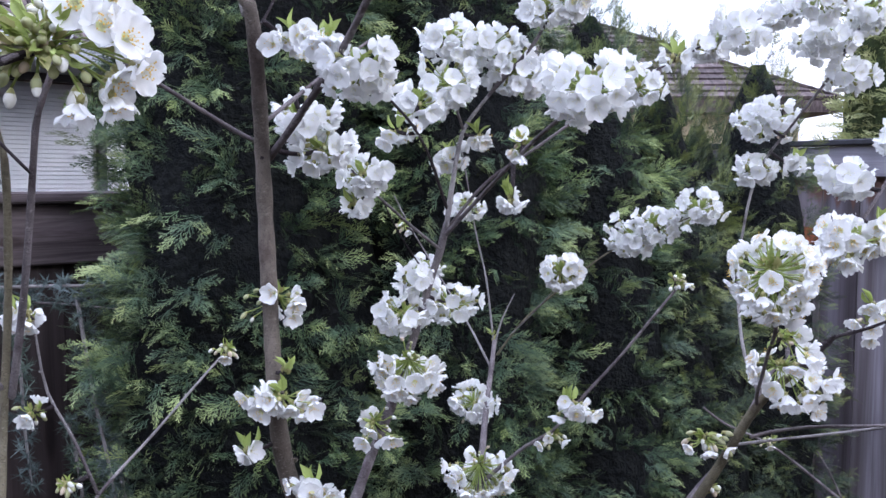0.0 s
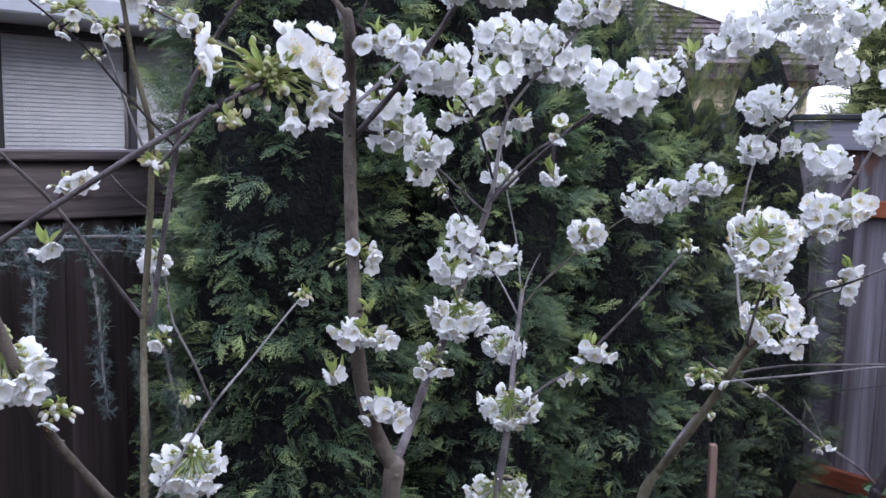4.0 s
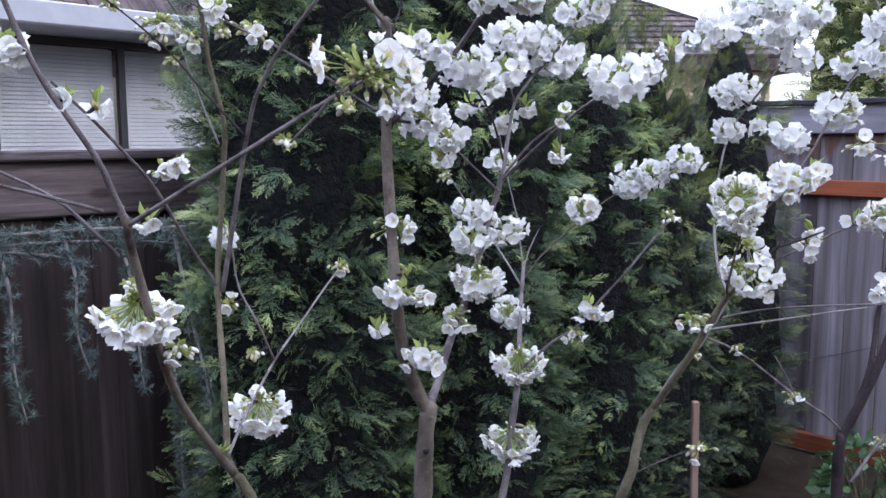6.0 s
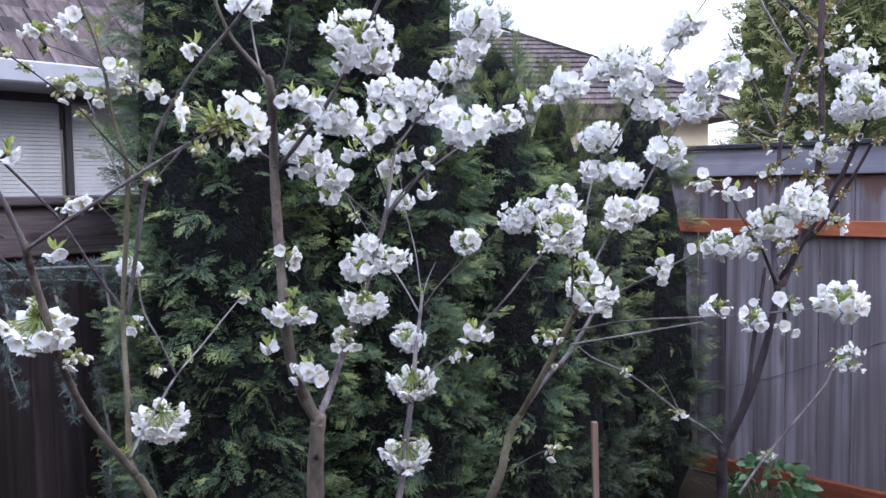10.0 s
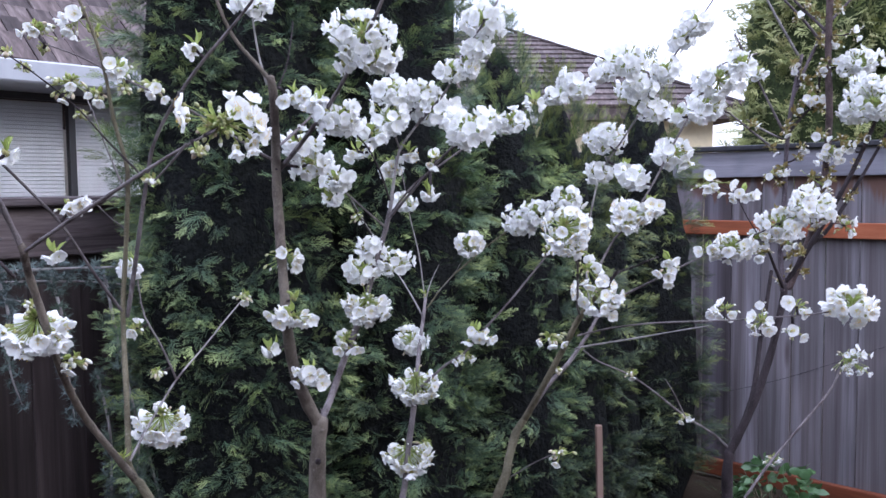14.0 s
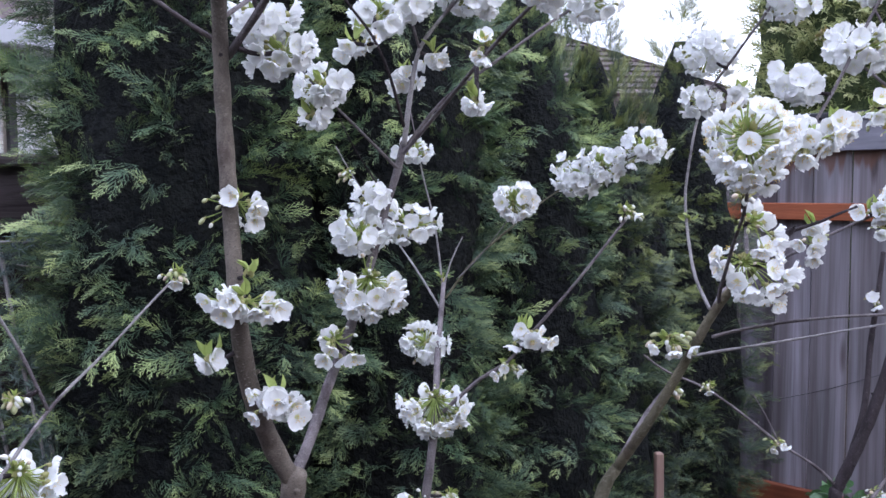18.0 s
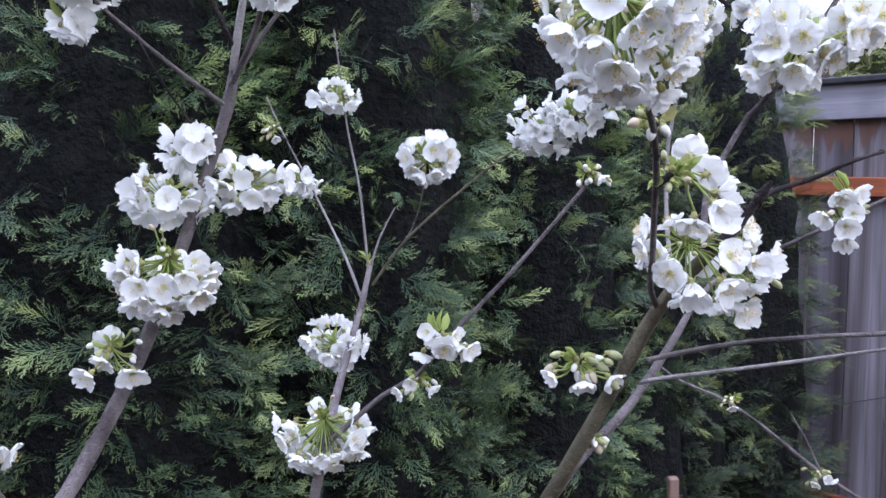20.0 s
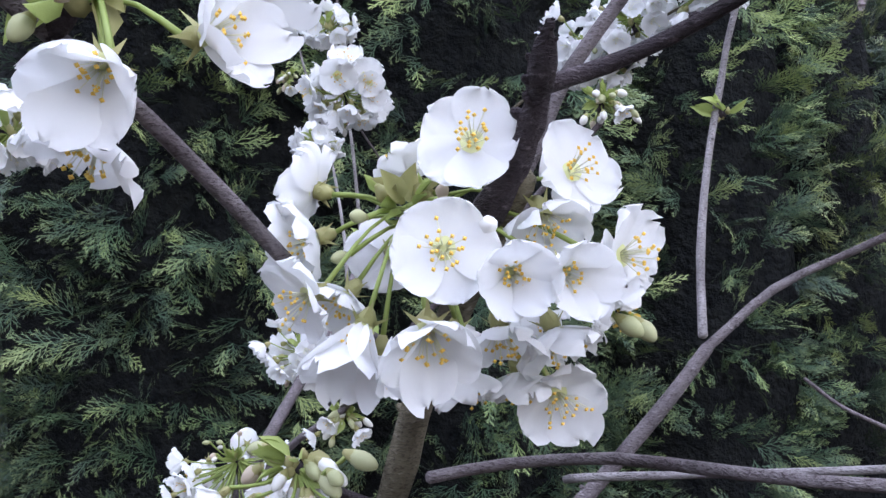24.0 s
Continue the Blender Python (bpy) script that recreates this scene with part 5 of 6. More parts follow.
limb(cherry, "twig", PALE_BARK, 0.0032, 0.00224, (0.539, 1.452, 1.293), (0.538, 1.514, 1.340), (0.543, 1.561, 1.400), (0.554, 1.609, 1.466), (0.566, 1.633, 1.527), (0.607, 1.666, 1.666), (0.656, 1.619, 1.760), (0.699, 1.553, 1.850), (0.746, 1.546, 1.937), (0.835, 1.546, 2.060), (0.882, 1.541, 2.130))
limb(cherry, "branch", GREY_BARK, 0.00253, 0.00148, (0.431, 1.180, 1.293), (0.460, 1.190, 1.297), (0.505, 1.170, 1.310), (0.547, 1.130, 1.323), (0.599, 1.110, 1.330), (0.767, 1.128, 1.329), (0.828, 1.075, 1.342), (0.885, 1.021, 1.354), (0.971, 0.996, 1.368))
limb(cherry, "twig", PALE_BARK, 0.00269, 0.00141, (0.462, 1.343, 1.230), (0.480, 1.330, 1.238), (0.599, 1.305, 1.260), (0.699, 1.287, 1.279), (0.774, 1.266, 1.294))
limb(cherry, "twig", GREY_BARK, 0.00179, 0.00115, (0.274, 1.249, 0.937), (0.302, 1.224, 0.963), (0.333, 1.184, 0.998), (0.374, 1.163, 1.023))
limb(cherry, "twig", DARK_BARK, 0.00192, 0.00128, (0.981, 1.468, 1.505), (0.951, 1.463, 1.548), (0.917, 1.465, 1.608), (0.861, 1.472, 1.643))
limb(cherry, "twig", PALE_BARK, 0.00179, 0.00115, (0.803, 1.230, 1.797), (0.763, 1.234, 1.817), (0.727, 1.227, 1.824))
limb(dark_cherry, "trunk", DARK_BARK, 0.02322, 0.01645, (1.240, 2.200, -0.200), (1.208, 2.194, 0.506), (1.209, 2.186, 0.679))
limb(dark_cherry, "limb", DARK_BARK, 0.01633, 0.01089, (1.213, 2.186, 0.679), (1.292, 2.192, 0.836), (1.355, 2.200, 1.000), (1.394, 2.199, 1.163), (1.411, 2.196, 1.274))
limb(dark_cherry, "limb", DARK_BARK, 0.01008, 0.00693, (1.250, 2.207, 0.723), (1.325, 2.253, 0.882), (1.370, 2.303, 1.053), (1.404, 2.330, 1.185), (1.434, 2.357, 1.309))
limb(dark_cherry, "limb", VIOLET_BARK, 0.01071, 0.0063, (1.403, 2.195, 1.254), (1.405, 2.226, 1.403), (1.431, 2.257, 1.584), (1.442, 2.269, 1.751), (1.465, 2.280, 1.929), (1.503, 2.290, 2.095))
limb(dark_cherry, "limb", RUST_BARK, 0.01323, 0.01071, (1.421, 2.194, 1.264), (1.484, 2.182, 1.425), (1.532, 2.181, 1.604), (1.555, 2.187, 1.841), (1.546, 2.185, 2.076), (1.545, 2.179, 2.268), (1.548, 2.177, 2.383))
limb(dark_cherry, "limb", DARK_BARK, 0.01008, 0.00567, (1.418, 2.196, 1.288), (1.468, 2.142, 1.412), (1.552, 2.052, 1.642), (1.606, 2.001, 1.818), (1.641, 1.968, 1.953))
limb(dark_cherry, "limb", DARK_BARK, 0.00819, 0.00504, (1.484, 2.142, 1.428), (1.544, 2.142, 1.486), (1.634, 2.127, 1.638), (1.717, 2.103, 1.805))
limb(dark_cherry, "twig", GREY_BARK, 0.00512, 0.0032, (1.418, 2.270, 1.743), (1.337, 2.280, 1.809), (1.229, 2.273, 1.890))
limb(dark_cherry, "twig", PALE_BARK, 0.00384, 0.00256, (1.431, 2.273, 1.794), (1.358, 2.280, 1.829), (1.293, 2.267, 1.865))
limb(dark_cherry, "twig", GREY_BARK, 0.00448, 0.0032, (1.431, 2.275, 1.824), (1.389, 2.306, 1.932), (1.348, 2.336, 2.038), (1.287, 2.371, 2.186))
limb(dark_cherry, "twig", DARK_BARK, 0.00576, 0.00384, (1.443, 2.273, 1.808), (1.502, 2.254, 1.887), (1.533, 2.235, 1.925), (1.544, 2.233, 2.043))
limb(dark_cherry, "twig", VIOLET_BARK, 0.00704, 0.00384, (1.470, 2.281, 1.950), (1.535, 2.287, 2.091), (1.598, 2.291, 2.202), (1.681, 2.292, 2.292))
limb(dark_cherry, "twig", PALE_BARK, 0.00512, 0.0032, (1.489, 2.291, 2.096), (1.435, 2.301, 2.194), (1.382, 2.313, 2.296), (1.347, 2.321, 2.378))
limb(dark_cherry, "twig", VIOLET_BARK, 0.00576, 0.00384, (1.585, 2.286, 2.121), (1.527, 2.296, 2.203), (1.443, 2.308, 2.295))
limb(dark_cherry, "twig", VIOLET_BARK, 0.00576, 0.00384, (1.540, 2.192, 2.164), (1.488, 2.220, 2.228), (1.439, 2.227, 2.278))
limb(dark_cherry, "branch", GREY_BARK, 0.0048, 0.00288, (1.205, 2.188, 0.695), (1.153, 2.195, 0.744), (1.050, 2.208, 0.812), (0.933, 2.232, 0.906), (0.856, 2.251, 0.958), (0.755, 2.261, 1.003), (0.699, 2.268, 1.045))
limb(dark_cherry, "twig", GREY_BARK, 0.00256, 0.0016, (1.053, 2.206, 0.810), (1.020, 2.214, 0.883), (0.987, 2.220, 0.940))
limb(dark_cherry, "branch", GREY_BARK, 0.0064, 0.00448, (1.353, 2.379, 0.432), (1.482, 2.458, 0.535), (1.656, 2.537, 0.670), (1.802, 2.596, 0.791), (1.861, 2.628, 0.876))
limb(dark_cherry, "twig", DARK_BARK, 0.00768, 0.00384, (1.407, 2.195, 1.260), (1.354, 2.165, 1.349), (1.323, 2.151, 1.410))
limb(cherry, "twig", GREY_BARK, 0.00256, 0.0016, (0.034, 1.439, 1.734), (0.012, 1.405, 1.802), (-0.001, 1.422, 1.881))
limb(cherry, "knot", DARK_BARK, 0.00768, 0.00512, (-0.172, 1.225, 1.003), (-0.171, 1.215, 1.008))
limb(cherry, "burr", BROWN_BARK, 0.01728, 0.01824, (-0.171, 1.242, 1.045), (-0.167, 1.236, 1.074), (-0.164, 1.233, 1.096))
limb(cherry, "knot", DARK_BARK, 0.00544, 0.00352, (-0.245, 1.175, 1.681), (-0.244, 1.167, 1.683))
posy(cherry, "large round umbel of open white blossoms with yellow stamens", (0.447, 1.124, 1.404), (0.47, 1.118, 1.4), radians(16.2), [
    ((0.0190, 0.0220, 0.0243), (-0.15, 0.35, 1), 0.18, 0.014),
    ((0.0497, 0.0120, 0.0082), (0.35, 0.35, 0.8), 0.3, 0.0135),
    ((-0.0318, 0.0090, -0.0124), (-0.8, 0.4, -0.3), 0.4, 0.0125),
    ((-0.0361, -0.0080, -0.0011), (-0.9, -0.1, -0.2), 0.5, 0.0125),
    ((0.0097, -0.0060, 0.0455), (0, 0.15, 1), 0.4, 0.0132),
    ((0.0274, -0.0130, 0.0455), (0.1, 0, 1), 1.5, 0.0118),
    ((0.0424, -0.0140, 0.0404), (0.25, 0, 1), 1.5, 0.0118),
    ((0.0606, -0.0120, 0.0280), (0.7, 0.1, 0.6), 0.3, 0.0135),
    ((0.0396, 0, 0.0178), (0.2, -0.6, 0.6), 0.5, 0.0132),
    ((-0.0009, 0.0120, -0.0221), (-0.2, 0.8, -0.4), 0.4, 0.012),
    ((-0.0303, -0.0210, 0.0256), (-0.6, -0.3, 0.6), 0.4, 0.013),
    ((-0.0143, -0.0300, 0.0313), (-0.25, -0.6, 0.7), 1.5, 0.014),
    ((0.0046, -0.0280, 0.0451), (0.05, -0.5, 0.9), 1.05, 0.0145),
    ((-0.0111, -0.0420, 0.0166), (-0.2, -1, 0.3), 0.5, 0.013),
    ((0.0250, -0.0310, 0.0323), (0.1, -0.8, 0.4), 0.5, 0.013),
    ((0.0407, -0.0330, 0.0285), (0.3, -0.8, 0.4), 0.5, 0.013),
    ((0.0569, -0.0260, 0.0228), (0.7, -0.5, 0.3), 0.4, 0.013),
    ((0.0425, -0.0550, 0.0186), (0.15, -0.35, 0.9), 0.5, 0.0138),
    ((0.0168, -0.0480, 0.0174), (0, -1, 0.2), 0.65, 0.0125),
    ((0.0311, -0.0480, 0.0184), (0.1, -0.9, 0.3), 0.65, 0.0125),
    ((0.0293, -0.0190, -0.0186), (0.3, -0.2, -1), 0.4, 0.013),
    ((-0.0096, -0.0160, -0.0278), (-0.5, -0.3, -0.8), 0.4, 0.013),
    ((0.0121, -0.0420, -0.0131), (-0.1, -0.9, -0.5), 0.5, 0.013),
    ((-0.0300, -0.0060, 0.0060), (-0.9, -0.2, 0.4), 0.5, 0.0125),
    ((-0.0200, -0.0230, 0.0160), (-0.5, -0.6, 0.6), 0.65, 0.0125),
    ((-0.0320, 0.0080, -0.0080), (-0.9, 0.2, -0.2), 0.4, 0.0125),
    ((0.0330, -0.0330, 0.0060), (0.4, -0.8, 0.3), 0.5, 0.0125),
], [
    ((0.0218, 0, 0.0469), (0.3, 0.1, 1), 0, 0.0052),
    ((0.0624, -0.0320, 0.0327), (0.8, -0.6, 0.3), 1, 0.0058),
    ((0.0673, -0.0340, 0.0300), (0.7, -0.8, 0.2), 1, 0.0055),
    ((0.0099, 0.0080, 0.0195), (0.1, 0.7, 0.7), 4, 0.0042),
    ((-0.0043, -0.0070, 0.0185), (-0.2, 0.1, 1), 1, 0.0045),
    ((-0.0159, 0.0010, 0.0152), (-0.6, 0.2, 0.8), 2, 0.0045),
    ((-0.0227, -0.0120, 0.0101), (-0.7, -0.1, 0.8), 2, 0.0045),
    ((0.0018, 0, 0.0224), (0.2, 0.5, 0.8), 4, 0.004),
], 16, 0.0125, 3)
posy(cherry, "open white blossoms beside a tuft of pale green bracts", (0.408, 1.026, 1.462), (0.396, 1.027, 1.453), radians(16.2), [
    ((0.0139, -0.0200, 0.0311), (0, -0.4, 0.9), 1.5, 0.0108),
    ((0.0284, -0.0130, 0.0135), (0.8, 0, 0.4), 1.05, 0.0118),
    ((0.0270, 0.0130, -0.0213), (0.3, 0.6, -0.6), 0.5, 0.0128),
    ((0.0064, -0.0320, 0.0175), (-0.35, -0.8, 0.3), 0.5, 0.0125),
    ((0.0341, 0, -0.0099), (0.7, 0.3, -0.4), 0.4, 0.013),
], [
    ((-0.0094, 0.0130, 0.0035), (-0.2, 1, 0.2), 1, 0.005),
    ((0.0013, -0.0040, 0.0170), (0.2, 0.1, 1), 4, 0.0045),
    ((-0.0097, -0.0100, 0.0118), (-0.4, -0.7, 0.5), 1, 0.005),
], 18, 0.012, 8)
posy(cherry, "blossoms and green buds on one spur", (-0.246, 0.535, 1.731), (-0.262, 0.5, 1.716), radians(0), [
    ((-0.0552, 0.0329, -0), (-1, 0.3, 0.15), 0.4, 0.015),
    ((-0.0503, 0.0082, 0.0050), (-1, -0.15, 0.25), 0.4, 0.015),
    ((-0.0535, 0.0181, -0.0200), (-1, 0.1, -0.4), 0.4, 0.014),
    ((0.0269, 0.0246, 0.0120), (0.25, 0.1, 1), 0.3, 0.0155),
    ((0.0434, 0.0378, -0.0100), (0.4, 0.7, 0.3), 0.5, 0.014),
    ((0.0483, 0.0148, -0.0050), (0.9, 0.2, 0.25), 0.4, 0.0145),
    ((0.0532, -0.0049, -0.0120), (1, -0.2, 0), 0.4, 0.014),
    ((0.0443, -0.0187, 0), (0.7, -0.6, 0.2), 0.5, 0.014),
    ((0.0128, 0.0404, -0.0100), (0, 0.8, 0.3), 1.05, 0.011),
    ((0.0352, 0.0033, -0.0250), (0.8, 0, -0.4), 0.4, 0.014),
    ((0.0368, -0.0115, -0.0300), (0.5, -0.7, -0.3), 0.5, 0.014),
    ((0.0351, 0.0279, -0.015), (0.3, 0.5, 0.2), 0.4, 0.014),
    ((0.0548, 0.0049, 0.01), (0.8, 0, 0.5), 0.5, 0.014),
    ((0.0598, -0.0115, 0), (0.9, -0.4, 0.2), 0.5, 0.014),
    ((0.0400, 0.0120, 0.008), (0.7, 0.2, 0.7), 0.4, 0.014),
    ((0.0240, -0.0340, 0.0040), (-0.1, -1, 0.3), 1.05, 0.0125),
    ((0.0430, -0.0300, 0.0000), (0.4, -0.9, 0.2), 1.05, 0.0125),
], [
    ((0.0391, -0.0296, -0.0050), (0.3, -1, 0), 3, 0.0125),
    ((0.0204, -0.0329, 0), (-0.1, -1, 0.15), 0, 0.0125),
    ((-0.0355, -0.0246, -0), (-0.3, -1, 0.2), 1, 0.0075),
    ((-0.0207, -0.0312, -0), (-0.1, -1, 0.1), 3, 0.0078),
    ((-0.0246, -0.0187, -0), (-0.2, -1, 0.3), 2, 0.0072),
    ((0.0007, -0.0230, 0.0100), (0, -1, 0.2), 1, 0.007),
    ((0.0177, -0.0115, 0.0120), (0.2, -0.8, 0.5), 0, 0.0075),
    ((0.0115, -0.0154, 0.0100), (0, -0.9, 0.5), 2, 0.0068),
    ((-0.0010, 0.0273, -0), (0, 0.4, 0.8), 0, 0.0055),
    ((-0.0003, 0.0214, 0.0100), (0, 0.1, 1), 0, 0.0055),
    ((0.0072, 0.0066, 0.0140), (0.1, -0.1, 1), 1, 0.0055),
    ((-0.0322, -0.0066, -0), (-0.6, -0.5, 0.4), 4, 0.007),
    ((-0.0158, -0.0016, 0.0100), (-0.3, -0.5, 0.8), 2, 0.006),
    ((-0.0338, 0.0329, -0), (-0.5, 0.6, 0.4), 1, 0.0058),
    ((-0.0256, 0.0246, 0.0080), (-0.4, 0.4, 0.8), 2, 0.0058),
    ((-0.0141, 0.0345, -0), (-0.2, 0.9, 0.3), 1, 0.0055),
    ((-0.0108, -0.0148, 0.0100), (-0.1, -0.8, 0.6), 1, 0.0065),
    ((0.0253, -0.0016, 0.0100), (0.4, -0.4, 0.8), 2, 0.006),
    ((0.0286, -0.0181, 0.0040), (0.5, -0.7, 0.5), 1, 0.0066),
], 64, 0.0145, 4, 0.028, 30)
posy(cherry, "a few closed buds on a hanging spur", (0.385, 0.985, 1.497), (0.386, 0.990, 1.480), radians(8), [], [
    ((-0.0170, -0.0020, 0.0060), (-0.9, -0.3, 0.3), 4, 0.0068),
    ((-0.0060, -0.0090, 0.0090), (-0.3, -0.9, 0.4), 3, 0.0070),
    ((0.0040, -0.0070, 0.0080), (0.3, -0.8, 0.4), 0, 0.0066),
    ((-0.0110, 0.0040, 0.0020), (-0.7, 0.4, 0.3), 1, 0.0058),
], 8, 0.011, 9)
blossom(cherry, "few", (-0.355, 0.895, 1.902), 0.044, (-0.336, 0.894, 1.882))
blossom(cherry, "ring", (-0.487, 1.080, 1.146), 0.114, (-0.500, 1.071, 1.163))
blossom(cherry, "bud", (-0.363, 1.416, 1.370), 0.065, (-0.366, 1.416, 1.363))
blossom(cherry, "few", (-0.550, 1.128, 1.475), 0.070, (-0.542, 1.127, 1.466))
blossom(cherry, "half", (-0.552, 1.138, 1.335), 0.068, (-0.524, 1.140, 1.349))
blossom(cherry, "bud", (-0.507, 1.128, 1.240), 0.049, (-0.480, 1.142, 1.251))
blossom(cherry, "half", (-0.232, 1.194, 1.485), 0.107, (-0.239, 1.177, 1.488))
blossom(cherry, "few", (-0.214, 1.128, 1.366), 0.109, (-0.230, 1.161, 1.367))
blossom(cherry, "few", (-0.265, 1.145, 1.283), 0.042, (-0.225, 1.167, 1.295))
blossom(cherry, "few", (-0.182, 1.165, 1.226), 0.104, (-0.216, 1.189, 1.225))
blossom(cherry, "ring", (-0.054, 1.341, 1.352), 0.113, (-0.065, 1.390, 1.344))
blossom(cherry, "full", (-0.067, 1.394, 1.434), 0.088, (-0.040, 1.410, 1.421))
blossom(cherry, "full", (0.014, 1.429, 1.447), 0.092, (-0.028, 1.420, 1.462))
blossom(cherry, "full", (-0.045, 1.417, 1.493), 0.066, (-0.030, 1.405, 1.502))
blossom(cherry, "half", (-0.109, 1.314, 1.272), 0.090, (-0.098, 1.365, 1.252))
blossom(cherry, "ring", (0.071, 1.630, 1.083), 0.134, (0.080, 1.628, 1.071))
blossom(cherry, "full", (0.067, 1.818, 1.176), 0.106, (0.095, 1.806, 1.186))
blossom(cherry, "ring", (0.046, 1.583, 0.894), 0.132, (0.044, 1.580, 0.895))
blossom(cherry, "bud", (0.094, 1.596, 0.920), 0.069, (0.050, 1.590, 0.929))
blossom(cherry, "few", (0.243, 1.589, 1.236), 0.103, (0.254, 1.608, 1.227))
blossom(cherry, "bud", (0.208, 1.606, 1.164), 0.088, (0.203, 1.608, 1.172))
blossom(cherry, "full", (0.222, 1.616, 1.478), 0.088, (0.223, 1.627, 1.458))
blossom(cherry, "full", (0.419, 1.887, 1.528), 0.116, (0.423, 1.887, 1.521))
blossom(cherry, "full", (0.466, 1.879, 1.558), 0.098, (0.472, 1.876, 1.544))
blossom(cherry, "full", (0.549, 1.846, 1.592), 0.104, (0.551, 1.855, 1.580))
blossom(cherry, "big", (0.346, 0.889, 1.549), 0.114, (0.348, 0.895, 1.549))
blossom(cherry, "bud", (0.369, 1.182, 1.286), 0.081, (0.407, 1.195, 1.271))
blossom(cherry, "bud", (0.386, 1.160, 1.021), 0.065, (0.374, 1.163, 1.023))
blossom(cherry, "bud", (0.389, 1.215, 1.202), 0.040, (0.376, 1.211, 1.206))
blossom(cherry, "bud", (0.452, 1.661, 1.456), 0.074, (0.452, 1.660, 1.440))
blossom(cherry, "full", (0.168, 1.020, 1.761), 0.116, (0.171, 1.029, 1.750))
blossom(cherry, "full", (0.305, 1.365, 1.797), 0.086, (0.299, 1.378, 1.802))
blossom(cherry, "full", (0.126, 1.468, 1.835), 0.113, (0.112, 1.472, 1.843))
blossom(cherry, "full", (0.076, 1.467, 1.878), 0.110, (0.112, 1.472, 1.843))
blossom(cherry, "full", (0.011, 1.421, 1.881), 0.099, (-0.000, 1.421, 1.879))
blossom(cherry, "full", (0.009, 1.396, 1.809), 0.106, (0.011, 1.406, 1.807))
blossom(cherry, "full", (-0.040, 1.366, 1.772), 0.091, (-0.043, 1.317, 1.729))
blossom(cherry, "full", (-0.046, 0.896, 1.928), 0.119, (-0.037, 0.898, 1.925))
blossom(cherry, "few", (-0.079, 0.914, 1.876), 0.060, (-0.060, 0.937, 1.888))
blossom(cherry, "full", (-0.012, 0.890, 1.880), 0.074, (-0.042, 0.907, 1.917))
blossom(cherry, "few", (-0.192, 1.130, 1.835), 0.080, (-0.231, 1.122, 1.855))
blossom(cherry, "few", (-0.142, 1.055, 1.815), 0.065, (-0.130, 1.046, 1.793))
blossom(cherry, "full", (-0.098, 1.029, 1.783), 0.097, (-0.120, 1.032, 1.804))
blossom(cherry, "full", (-0.198, 1.224, 1.739), 0.090, (-0.206, 1.210, 1.765))
blossom(cherry, "full", (-0.170, 1.219, 1.694), 0.090, (-0.227, 1.173, 1.692))
blossom(cherry, "full", (-0.121, 1.313, 1.659), 0.081, (-0.126, 1.308, 1.654))
blossom(cherry, "few", (-0.132, 1.311, 1.616), 0.062, (-0.109, 1.311, 1.637))
blossom(cherry, "few", (-0.071, 1.345, 1.728), 0.071, (-0.040, 1.321, 1.724))
blossom(cherry, "few", (0.058, 1.436, 1.724), 0.066, (0.033, 1.438, 1.729))
blossom(cherry, "few", (0.008, 1.457, 1.687), 0.066, (0.024, 1.431, 1.689))
blossom(cherry, "full", (0.057, 1.970, 1.591), 0.082, (0.067, 1.984, 1.588))
blossom(cherry, "half", (0.111, 1.200, 1.700), 0.067, (0.109, 1.196, 1.690))
blossom(cherry, "few", (0.097, 1.195, 1.625), 0.046, (0.099, 1.222, 1.677))
blossom(cherry, "bud", (-0.098, 2.157, 1.539), 0.065, (-0.076, 2.195, 1.522))
blossom(cherry, "full", (-0.044, 2.126, 1.439), 0.083, (-0.026, 2.133, 1.445))
blossom(cherry, "full", (0.244, 1.397, 2.050), 0.118, (0.247, 1.389, 2.045))
blossom(cherry, "full", (0.226, 1.404, 1.982), 0.084, (0.212, 1.406, 1.992))
blossom(cherry, "full", (0.165, 1.424, 1.930), 0.085, (0.174, 1.422, 1.925))
blossom(cherry, "few", (0.202, 1.412, 1.938), 0.065, (0.184, 1.417, 1.947))
blossom(cherry, "full", (-0.278, 1.100, 2.028), 0.083, (-0.286, 1.150, 2.023))
blossom(cherry, "full", (0.473, 1.407, 1.888), 0.102, (0.468, 1.421, 1.890))
blossom(cherry, "full", (0.428, 1.401, 1.863), 0.068, (0.423, 1.411, 1.869))
blossom(cherry, "few", (0.370, 1.394, 1.848), 0.056, (0.372, 1.397, 1.843))
blossom(cherry, "full", (0.619, 1.448, 1.956), 0.115, (0.614, 1.449, 1.956))
blossom(cherry, "full", (0.548, 1.438, 1.923), 0.069, (0.546, 1.440, 1.927))
blossom(cherry, "full", (0.681, 1.558, 1.901), 0.103, (0.716, 1.550, 1.881))
blossom(cherry, "full", (0.722, 1.550, 1.839), 0.086, (0.699, 1.553, 1.851))
blossom(cherry, "full", (0.755, 1.546, 1.944), 0.096, (0.753, 1.546, 1.946))
blossom(cherry, "full", (0.838, 1.546, 2.069), 0.102, (0.840, 1.545, 2.067))
blossom(cherry, "full", (0.798, 1.548, 2.020), 0.070, (0.803, 1.546, 2.016))
blossom(cherry, "full", (0.774, 1.229, 1.882), 0.108, (0.759, 1.222, 1.890))
blossom(cherry, "full", (0.740, 1.226, 1.817), 0.095, (0.740, 1.230, 1.821))
blossom(cherry, "full", (0.826, 1.217, 1.917), 0.070, (0.823, 1.218, 1.926))
blossom(cherry, "full", (0.690, 1.248, 1.799), 0.057, (0.704, 1.222, 1.794))
